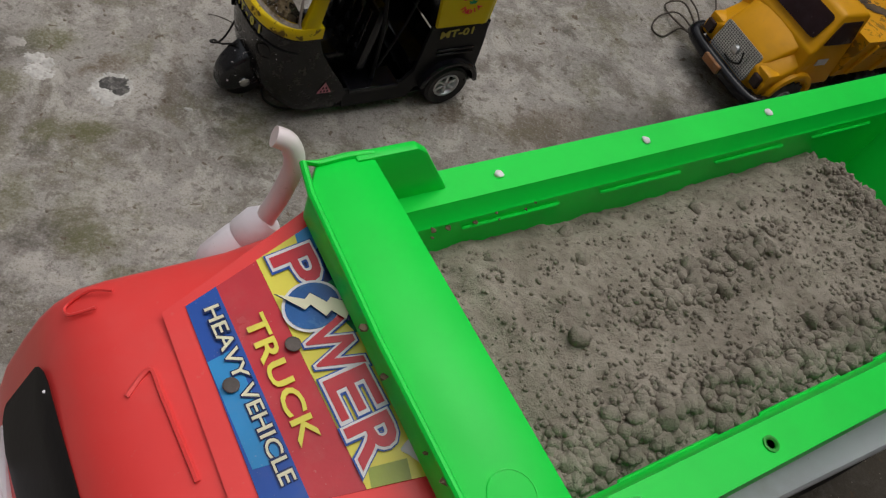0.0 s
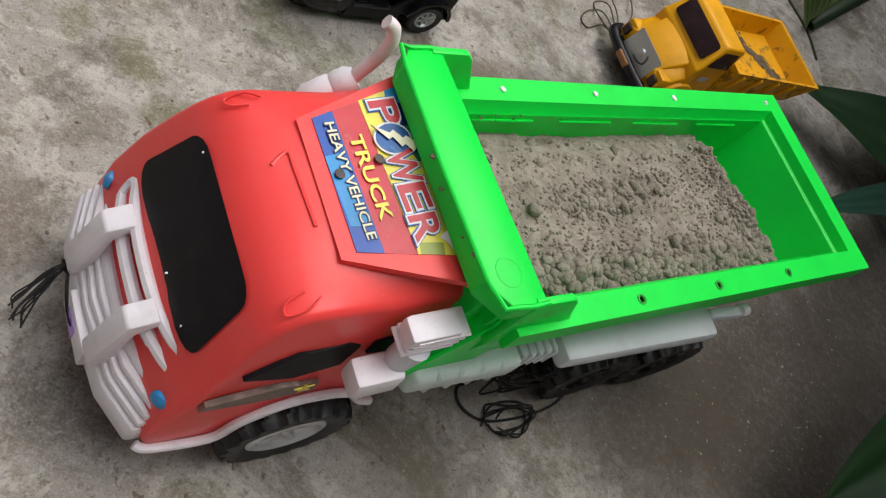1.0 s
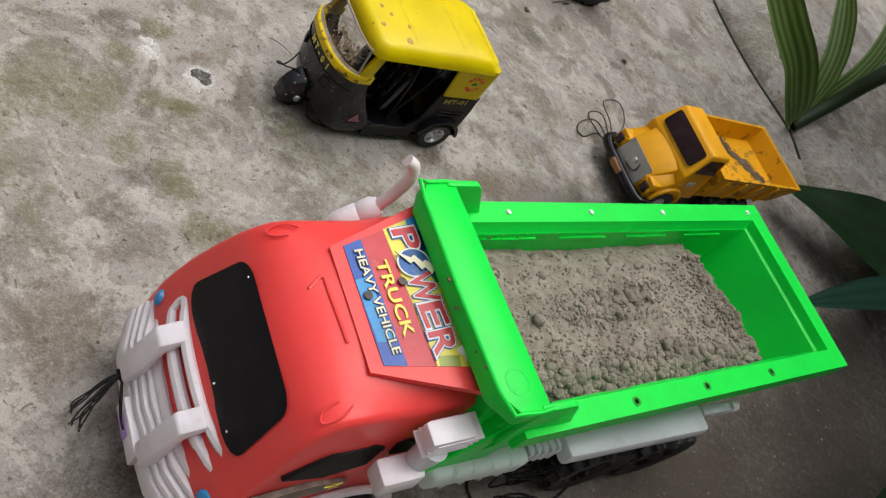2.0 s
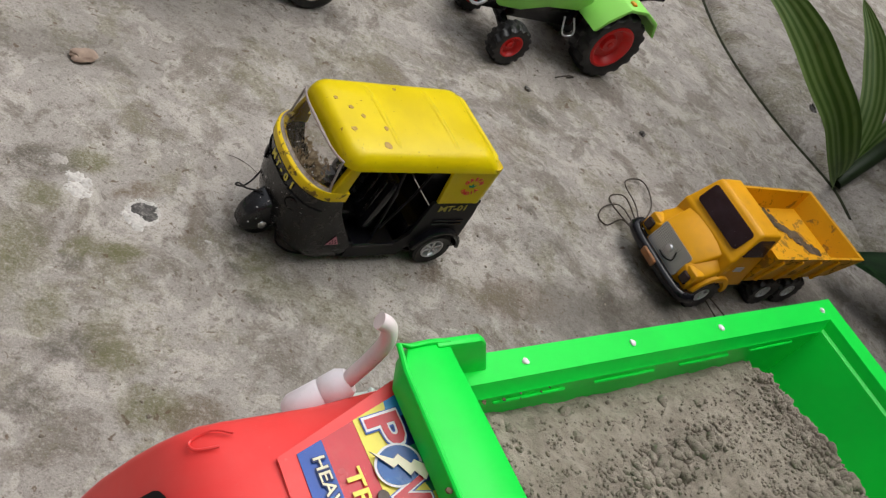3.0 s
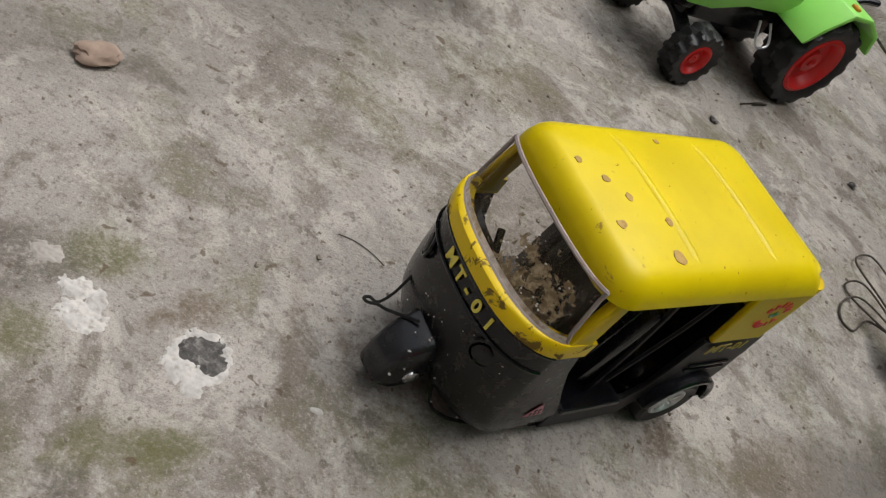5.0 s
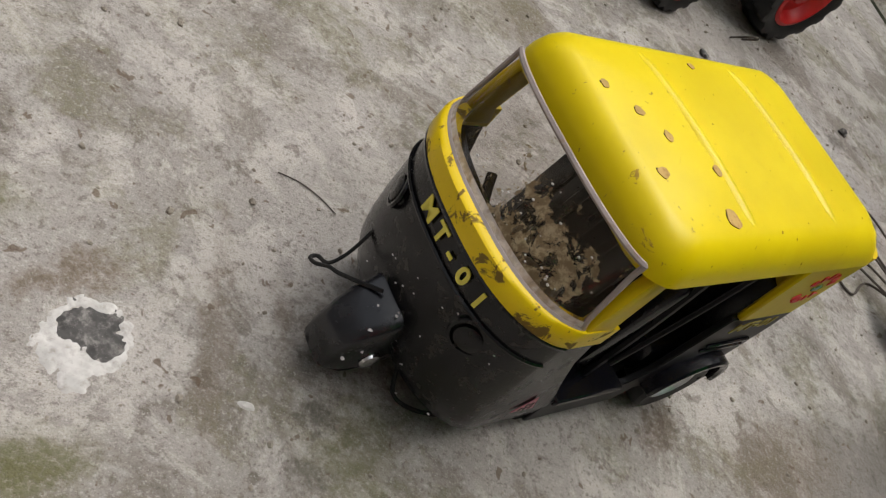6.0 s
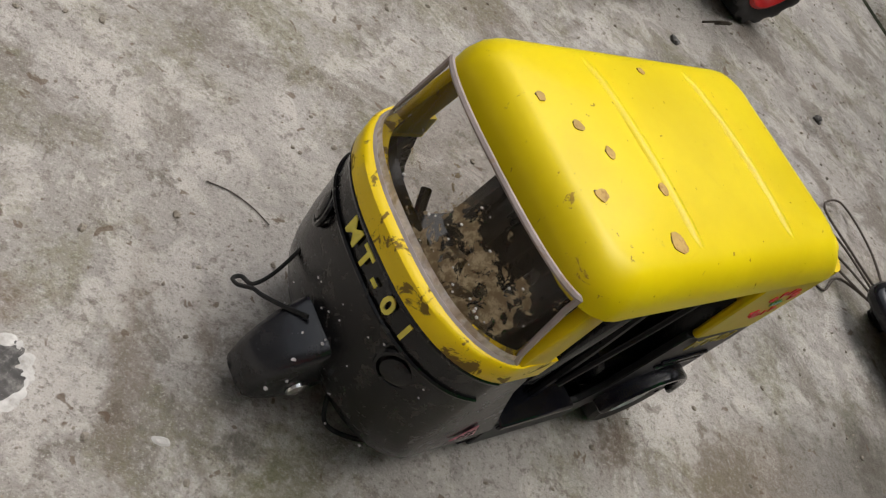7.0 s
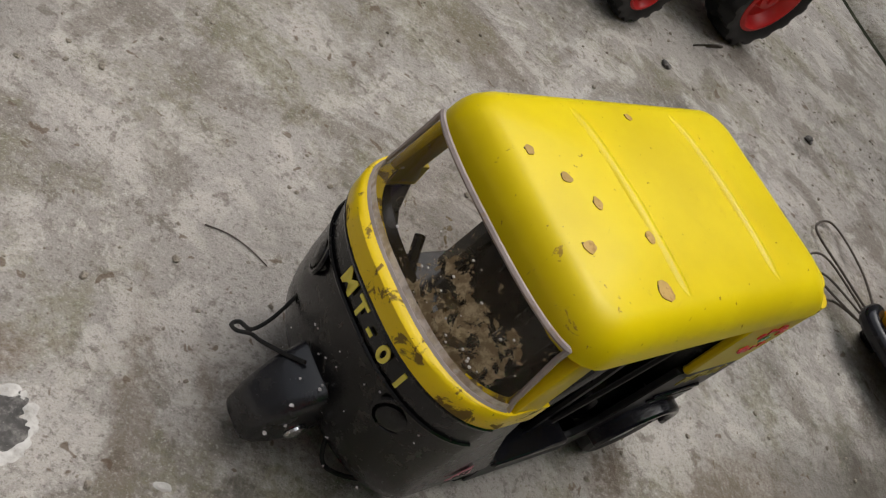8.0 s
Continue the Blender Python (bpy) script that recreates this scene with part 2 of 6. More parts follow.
def milky_material():
    """Scuffed clear plastic, half milky."""
    n = Net("milky_clear_plastic")
    tr = n.t.nodes.new("ShaderNodeBsdfTransparent")
    m = n.t.nodes.new("ShaderNodeMixShader")
    n.feed(m.inputs[0], n.ramp(n.noise(260, 5, 0.7, 0.8), 0.35, 0.65, 0.60, 0.95))
    n.done(n.mix(n.ramp(n.noise(180, 4), 0.45, 0.6), (0.66, 0.60, 0.58), (0.45, 0.36, 0.29)), 0.15)
    n.t.links.new(tr.outputs[0], m.inputs[1])
    n.t.links.new(n.b.outputs[0], m.inputs[2])
    n.t.links.new(m.outputs[0], n.t.nodes["Material Output"].inputs["Surface"])
    return n.mat


def roof_material():
    """Scuffed yellow roof plastic with thin mud dried along its front edge and faint scratches."""
    n = Net("scuffed_yellow_plastic")
    sep = n.node("ShaderNodeSeparateXYZ", Vector=n.co)
    base = n.mix(n.ramp(n.noise(22, 4), 0.35, 0.65), (0.66, 0.50, 0.0005), (0.74, 0.57, 0.0006))
    front = n.math("MULTIPLY", n.ramp(sep.outputs["X"], -0.010, 0.003), n.ramp(sep.outputs["Y"], -0.030, 0.030, 0.45, 1.0))
    mud = n.ramp(n.math("ADD", n.noise(190, 6, 0.72, 0.9), n.math("MULTIPLY", front, 0.10)), 0.675, 0.71)
    fleck = n.ramp(n.noise(420, 3, 0.6), 0.70, 0.73, 0.0, 0.8)
    scuff = n.ramp(n.noise(75, 7, 0.75, 1.0), 0.60, 0.74, 0.0, 0.35)
    col = n.mix(scuff, base, (0.50, 0.29, 0.01))
    both = n.math("MAXIMUM", n.math("MULTIPLY", mud, 0.8), fleck)
    col = n.mix(both, col, (0.24, 0.12, 0.025))
    n.bump(n.math("ADD", n.noise(60, 3), n.math("MULTIPLY", mud, 0.6)), 0.25, 0.0008)
    return n.done(col, n.ramp(both, 0.0, 0.8, 0.34, 0.75), spec=0.28)


def grille_material():
    """Silver foil grille with a square mesh pattern."""
    n = Net("silver_mesh")
    sep = n.node("ShaderNodeSeparateXYZ", Vector=n.co)
    a = n.math("SINE", n.math("MULTIPLY", sep.outputs["Y"], 3300.0))
    b = n.math("SINE", n.math("MULTIPLY", sep.outputs["Z"], 4200.0))
    k = n.ramp(n.math("MAXIMUM", a, b), 0.3, 0.8)
    return n.done(n.mix(k, (0.16, 0.16, 0.16), (0.74, 0.74, 0.72)), 0.28, n.ramp(k, 0, 1, 0.0, 0.6))


M = {
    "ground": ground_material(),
    "soil": soil_material(),
    "rubber": rubber_material(),
    "green": plastic("bright_green_plastic", (0.004, 0.76, 0.062), 0.34, 0.05, 70, 0.9, (0.10, 0.30, 0.08), spec=0.22),
    "red": plastic("red_plastic", (0.90, 0.066, 0.062), 0.30, 0.08, 60, 0.93, (0.7, 0.30, 0.25), spec=0.35),
    "white": plastic("white_plastic", (0.86, 0.81, 0.85), 0.36, 0.30, 80, 0.92),
    "pipe": plastic("pinkish_white_plastic", (0.84, 0.74, 0.74), 0.36, 0.2, 80, 0.92),
    "grey": plastic("pale_grey_plastic", (0.64, 0.67, 0.71), 0.4, 0.25, 80),
    "black": plastic("black_plastic", (0.006, 0.006, 0.009), 0.20, 0.06, 120, 0.8, spec=0.4),
    "dirty_black": plastic("muddy_black_plastic", (0.005, 0.005, 0.006), 0.22, 0.12, 330, 0.8, (0.16, 0.135, 0.10), spec=0.36, crisp=True),
    "film": plastic("black_window_film", (0.009, 0.008, 0.010), 0.5, 0.03, 90, spec=0.15),
    "yellow": plastic("yellow_plastic", (0.66, 0.475, 0.0005), 0.38, 0.20, 55, 0.95, (0.52, 0.27, 0.015), spec=0.2),
    "band": plastic("mud_flecked_yellow_plastic", (0.82, 0.58, 0.002), 0.32, 0.92, 210, 0.95, (0.15, 0.09, 0.025), spec=0.3, crisp=True),
    "amber": plastic("amber_yellow_plastic", (0.86, 0.40, 0.004), 0.38, 0.22, 90, 0.86, (0.40, 0.22, 0.06), spec=0.22),
    "brown": plastic("brown_window", (0.035, 0.014, 0.014), 0.25, 0.15, 110),
    "lime": plastic("light_green_plastic", (0.34, 0.84, 0.15), 0.35, 0.05, 70, 0.93, spec=0.25),
    "scarlet": plastic("scarlet_plastic", (0.75, 0.03, 0.03), 0.35, 0.12, 110),
    "lilac": plastic("lilac_plastic", (0.52, 0.30, 0.78), 0.35, 0.2, 90),
    "cream": plastic("cream_plastic", (0.72, 0.66, 0.64), 0.4, 0.3, 120),
    "mud": plastic("dried_mud_and_pit_shade", (0.13, 0.085, 0.045), 0.7, 0.5, 260, 0.5, (0.26, 0.20, 0.12)),
    "clear_rim": plastic("smoky_clear_plastic", (0.40, 0.34, 0.32), 0.10, 0.5, 260, 0.7, (0.24, 0.15, 0.08), crisp=True),
    "string": plastic("black_thread", (0.010, 0.010, 0.010), 0.8, 0.1, 300),
    "wire": plastic("brown_thread", (0.055, 0.042, 0.032), 0.7, 0.3, 300),
    "lime_crust": plastic("white_lime", (0.58, 0.555, 0.52), 0.9, 0.9, 520, 0.75, (0.25, 0.22, 0.19)),
    "char": plastic("dark_grit", (0.085, 0.080, 0.075), 0.9, 0.8, 420, 0.6, (0.40, 0.37, 0.34)),
    "stone": plastic("brown_stone", (0.36, 0.265, 0.205), 0.9, 0.5, 300, 0.7, (0.22, 0.16, 0.12)),
    "blue_ink": plastic("blue_print", (0.016, 0.085, 0.40), 0.25, 0.10, 110),
    "cyan_ink": plastic("light_blue_print", (0.03, 0.28, 0.62), 0.25, 0.10, 110),
    "red_ink": plastic("dark_red_print", (0.60, 0.035, 0.050), 0.25, 0.12, 110),
    "yellow_ink": plastic("yellow_print", (0.88, 0.76, 0.10), 0.25, 0.12, 110),
    "green_ink": plastic("green_print", (0.02, 0.26, 0.10), 0.25, 0.12, 110),
    "white_ink": plastic("white_print", (0.82, 0.80, 0.80), 0.3, 0.10, 110),
    "pink_ink": plastic("pink_print", (0.62, 0.20, 0.26), 0.4, 0.3, 300),
    "leaf": leaf_material("striped_leaf", (0.095, 0.175, 0.035), (0.22, 0.32, 0.10)),
    "leaf_dark": leaf_material("dark_leaf", (0.006, 0.034, 0.006), (0.010, 0.048, 0.009), 150),
    "leaf_blue": leaf_material("bluish_leaf", (0.012, 0.060, 0.036), (0.020, 0.080, 0.05), 150),
    "stalk": plastic("dark_green_stalk", (0.020, 0.042, 0.012), 0.5, 0.3, 60, 0.6, (0.06, 0.08, 0.03)),
    "glass": glass_material(),
    "milky": milky_material(),
    "roof": roof_material(),
    "side": plastic("dull_black_plastic", (0.006, 0.006, 0.007), 0.42, 0.05, 160, 0.8, (0.10, 0.085, 0.07), spec=0.22),
    "gloss": plastic("glossy_black_plastic", (0.012, 0.013, 0.017), 0.27, 0.10, 160, 0.8, (0.16, 0.14, 0.12), spec=0.6),
    "hole": plastic("melted_hole", (0.50, 0.31, 0.08), 0.6, 0.6, 500, 0.7, (0.30, 0.15, 0.05), crisp=True),
    "bed": plastic("dirt_streaked_amber_plastic", (0.84, 0.40, 0.004), 0.4, 0.75, 70, 0.86, (0.20, 0.11, 0.03), spec=0.22, crisp=True),
    "mesh": grille_material(),
}
chrome = Net("chrome")
M["chrome"] = chrome.done((0.75, 0.75, 0.76), 0.22, 1.0)
steel = Net("dull_silver")
M["silver"] = steel.done((0.62, 0.63, 0.65), 0.38, 0.75)


# ---- shape helpers ----
def thing(name, x, y, heading, label, category, group=""):
    ob = tagged(new(name), label, category, group)
    ob.matrix_basis = pose(x, y, 0, 0, 0, heading)
    return ob


def part(name, bm, material, parent=None, label="", angle=38):
    me = bpy.data.meshes.new(name)
    bmesh.ops.recalc_face_normals(bm, faces=bm.faces)
    bm.to_mesh(me)
    bm.free()
    for p in me.polygons:
        p.use_smooth = True
    me.set_sharp_from_angle(angle=radians(angle))
    me.materials.append(material)
    ob = new(name, me)
    ob.parent = parent
    if label:
        ob["label"] = label
    return ob


def merged(*bms):
    out = bms[0]
    for b in bms[1:]:
        me = bpy.data.meshes.new("piece")
        b.to_mesh(me)
        b.free()
        out.from_mesh(me)
        bpy.data.meshes.remove(me)
    return out


def moved(bm, m):
    bmesh.ops.transform(bm, matrix=m, verts=bm.verts)
    return bm


def box(sx, sy, sz, x=0, y=0, z=0, bevel=0.001, seg=2, turn=(0, 0, 0)):
    bm = bmesh.new()
    bmesh.ops.create_cube(bm, size=1)
    bmesh.ops.scale(bm, vec=(sx, sy, sz), verts=bm.verts)
    if bevel:
        bmesh.ops.bevel(bm, geom=bm.edges[:], offset=bevel, segments=seg, affect="EDGES", profile=0.5)
    return moved(bm, pose(x, y, z, *turn))


def prism(profile, ys, shape=None, bevel=0.0, seg=3, limit=30):
    """A side outline (x, z) carried along the cross positions ys; shape(x, y, z) may bend it; sharp edges are rounded."""
    bm = bmesh.new()
    rings = [[bm.verts.new(shape(x, y, z) if shape else (x, y, z)) for x, z in profile] for y in ys]
    n = len(profile)
    for a, b in zip(rings, rings[1:]):
        for i in range(n):
            bm.faces.new((a[i], a[(i + 1) % n], b[(i + 1) % n], b[i]))
    bm.faces.new(rings[0])
    bm.faces.new(rings[-1][::-1])
    bmesh.ops.recalc_face_normals(bm, faces=bm.faces)
    if bevel:
        sharp = [e for e in bm.edges if len(e.link_faces) == 2 and e.calc_face_angle(0) > radians(limit)]
        bmesh.ops.bevel(bm, geom=sharp, offset=bevel, segments=seg, affect="EDGES", profile=0.5, clamp_overlap=True)
    return bm


def plate(outline, z0, z1, bevel=0.0, seg=2):
    """An upright slab from a plan outline (x, y)."""
    bm = prism(outline, (z0, z1), None, bevel, seg)
    for v in bm.verts:
        v.co = (v.co.x, v.co.z, v.co.y)
    return bm


def loft(rings, caps=True, closed=True):
    bm = bmesh.new()
    vs = [[bm.verts.new(p) for p in r] for r in rings]
    n = len(vs[0])
    for a, b in zip(vs, vs[1:]):
        for i in range(n if closed else n - 1):
            bm.faces.new((a[i], a[(i + 1) % n], b[(i + 1) % n], b[i]))
    if caps and closed:
        bm.faces.new(vs[0])
        bm.faces.new(vs[-1][::-1])
    return bm


def lathe(profile, steps=28, caps=True):
    """Turn (radius, y) pairs round the y axis."""
    rings = []
    for r, y in profile:
        rings.append([(r * math.cos(2 * math.pi * k / steps), y, r * math.sin(2 * math.pi * k / steps)) for k in range(steps)])
    return loft(rings, caps)


def spline(points, steps=6):
    ps = [Vector(p) for p in points]
    out = []
    for i in range(len(ps) - 1):
        p0, p1, p2, p3 = ps[max(i - 1, 0)], ps[i], ps[i + 1], ps[min(i + 2, len(ps) - 1)]
        for k in range(steps):
            t = k / steps
            out.append(0.5 * (2 * p1 + (p2 - p0) * t + (2 * p0 - 5 * p1 + 4 * p2 - p3) * t * t + (3 * p1 - p0 - 3 * p2 + p3) * t ** 3))
    return out + [ps[-1]]


def tube(points, r, steps=6, sides=8, taper=1.0):
    path = spline(points, steps)
    rings, side = [], None
    for i, p in enumerate(path):
        d = (path[min(i + 1, len(path) - 1)] - path[max(i - 1, 0)]).normalized()
        if side is None:
            side = d.orthogonal().normalized()
        side = (side - d * side.dot(d)).normalized()
        up = d.cross(side)
        k = r * (1 + (taper - 1) * i / (len(path) - 1))
        rings.append([p + k * (side * math.cos(a) + up * math.sin(a)) for a in (2 * math.pi * j / sides for j in range(sides))])
    return loft(rings)


def rounded(w, h, r, n=5):
    """A rounded rectangle as a plan outline."""
    out = []
    for cx, cy, a0 in ((w / 2 - r, h / 2 - r, 0), (-w / 2 + r, h / 2 - r, 90), (-w / 2 + r, -h / 2 + r, 180), (w / 2 - r, -h / 2 + r, 270)):
        for k in range(n):
            a = radians(a0 + 90 * k / (n - 1))
            out.append((cx + r * math.cos(a), cy + r * math.sin(a)))
    return out


def words(body, size, bold=0.0, wide=1.0, depth=0.00015):
    """Lettering as a thin mesh in the xy plane, centred, with the built-in font."""
    cu = bpy.data.curves.new("letters", "FONT")
    cu.body, cu.size, cu.align_x, cu.align_y, cu.extrude, cu.offset = body, size, "CENTER", "CENTER", depth, bold
    cu.resolution_u = 3
    tmp = new("letters", cu)
    bpy.context.view_layer.update()
    me = bpy.data.meshes.new_from_object(tmp.evaluated_get(bpy.context.evaluated_depsgraph_get()))
    bm = bmesh.new()
    bm.from_mesh(me)
    bmesh.ops.scale(bm, vec=(wide, 1, 1), verts=bm.verts)
    bpy.data.objects.remove(tmp)
    bpy.data.curves.remove(cu)
    bpy.data.meshes.remove(me)
    return bm


def on(origin, right, up):
    """The pose that lays a drawing's x along right and y along up."""
    r, u = Vector(right).normalized(), Vector(up)
    u = (u - r * u.dot(r)).normalized()
    n = r.cross(u)
    m = Matrix((r, u, n)).transposed().to_4x4()
    return Matrix.Translation(origin) @ m


def lump(r, seed, squash=0.75, sub=1, rough=0.35):
    bm = bmesh.new()
    bmesh.ops.create_icosphere(bm, subdivisions=sub, radius=r)
    o = Vector((seed * 3.7, seed * 1.3, seed * 7.1))
    for v in bm.verts:
        k = 1 + rough * noise.noise(v.co / r * 1.1 + o) + 0.5 * rough * noise.noise(v.co / r * 2.7 + o)
        v.co = Vector((v.co.x * k, v.co.y * k, v.co.z * k * squash))
    return bm


def tread(s, r, h, side_wall, lugs, lug):
    """A tyre with slanting lugs moulded into its crown: one closed skin."""
    steps = lugs * 6
    prof = [(s, -h * 0.8, 0), (side_wall * r, -h, 0), (r * 0.95, -h * 0.96, 1), (r, -h * 0.62, 1), (r, -h * 0.12, 1), (r, h * 0.12, 1), (r, h * 0.62, 1), (r * 0.95, h * 0.96, 1), (side_wall * r, h, 0), (s * 1.02, h * 0.8, 0), (s, h * 0.5, 0)]
    rings = []
    for q, y, k in prof:
        ring = []
        for i in range(steps):
            slant = (abs(y) / h) * 3.0 + (3 if y > 0 else 0)
            up = lug * 1.5 if k and ((i + slant) % 6) < 3.1 else 0.0
            a = 2 * math.pi * i / steps
            ring.append(((q + up) * math.cos(a), y, (q + up) * math.sin(a)))
        rings.append(ring)
    return loft(rings, False)


def wheel(parent, x, y, z, r, w, out, rim_mat, hub_r=0.55, lugs=0, lug=0.002, spokes=0, cup=True, side_wall=0.86):
    """A toy wheel: hub part, with tyre and rim beneath it. out: +1 faces the toy's left."""
    h = w / 2
    s = hub_r * r
    if lugs:
        tyre = tread(s, r, h, side_wall, lugs, lug)
    else:
        tyre = lathe([(s, -h * 0.8), (side_wall * r, -h), (r * 0.97, -h * 0.82), (r, -h * 0.5), (r, h * 0.5), (r * 0.97, h * 0.82), (side_wall * r, h), (s * 1.02, h * 0.8), (s, h * 0.5)], 36, False)
    if cup:
        prof = [(s * 1.03, h * 0.84), (s * 0.92, h * 0.90), (s * 0.84, h * 0.80), (s * 0.72, h * 0.30), (s * 0.40, h * 0.25), (s * 0.34, h * 0.55), (s * 0.10, h * 0.60), (0.0001, h * 0.60)]
    else:
        prof = [(s * 1.03, h * 0.84), (s * 0.95, h * 0.95), (s * 0.5, h * 1.05), (0.0001, h * 1.08)]
    prof = [(s * 1.03, -h * 0.7)] + prof
    rim = lathe(prof, 28)
    hub = lathe([(s * 0.16, -h * 0.9), (s * 0.16, h * 0.68), (s * 0.08, h * 0.75), (0.0001, h * 0.75)], 12)
    for k in range(spokes):
        b = box(s * 0.24, h * 0.30, s * 0.66, 0, h * 0.62, s * 0.52, h * 0.06, 1)
        hub = merged(hub, moved(b, Matrix.Rotation(2 * math.pi * k / spokes, 4, "Y")))
    m = pose(x, y, z) if out > 0 else pose(x, y, z, 0, 0, 180)
    wh = part("wheel", moved(hub, m), rim_mat, parent)
    part("tyre", moved(tyre, m), M["rubber"], wh, "black lugged rubber" if lugs else "")
    part("rim", moved(rim, m), rim_mat, wh)
    return wh


# ---- the yard ----
def ground():
    """One sheet, fine under the toys and coarse out to the horizon."""
    xs = [-400, -60, -12, -4, -2] + [-1 + 0.05 * i for i in range(53)] + [2.5, 5, 14, 60, 400]
    ys = [-400, -60, -12, -4, -1.5] + [-0.5 + 0.05 * i for i in range(53)] + [3, 6, 14, 60, 400]
    bm = bmesh.new()
    vs = [[bm.verts.new((x, y, 0.0)) for x in xs] for y in ys]
    for a, b in zip(vs, vs[1:]):
        for i in range(len(xs) - 1):
            bm.faces.new((a[i], a[i + 1], b[i + 1], b[i]))
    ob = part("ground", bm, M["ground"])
    return tagged(ob, "stained grey concrete yard with algae patches, grit and painted bush shade", "ground", "", "structure")


ground()


def plinth():
    """The low swollen concrete edge beside the yard, with a dark joint at its foot."""
    foot = spline([(0.385, 1.9, 0), (0.400, 1.45, 0), (0.415, 1.15, 0), (0.450, 1.00, 0), (0.510, 0.895, 0), (0.560, 0.83, 0), (0.575, 0.74, 0), (0.60, 0.64, 0), (0.68, 0.52, 0), (0.80, 0.36, 0), (1.0, 0.0, 0), (1.3, -0.8, 0)], 6)
    rise = ((0.0, -0.004), (0.004, 0.004), (0.012, 0.010), (0.03, 0.018), (0.07, 0.028), (0.14, 0.036), (0.35, 0.042), (2.5, 0.045))
    bm = bmesh.new()
    rows = []
    for i, p in enumerate(foot):
        d = (foot[min(i + 1, len(foot) - 1)] - foot[max(i - 1, 0)]).normalized()
        o = Vector((-d.y, d.x, 0))
        rows.append([bm.verts.new(p + o * s + Vector((0, 0, h + 0.003 * noise.noise((p + o * s) * 14) * min(1, h * 80)))) for s, h in rise])
    for a, b in zip(rows, rows[1:]):
        for k in range(len(rise) - 1):
            bm.faces.new((a[k], a[k + 1], b[k + 1], b[k]))
    ob = part("kerb", bm, M["ground"])
    tagged(ob, "low rounded concrete edging beside the yard", "kerb", "", "structure")
    ob2 = part("joint", tube([p + Vector((-0.0015, -0.001, 0.0)) for p in foot[:36:3]], 0.0022, 3, 6), M["moss"], ob, "dark mossy joint")
    return ob


M["plaster"] = plastic("grey_plaster", (0.22, 0.205, 0.19), 0.9, 0.4, 12, 0.8)
M["pale_crust"] = plastic("grey_cement", (0.40, 0.37, 0.335), 0.9, 0.5, 420, 0.8, (0.26, 0.23, 0.20))
M["moss"] = plastic("dark_moss", (0.035, 0.042, 0.020), 0.95, 0.5, 200, 0.5, (0.12, 0.105, 0.075))
plinth()

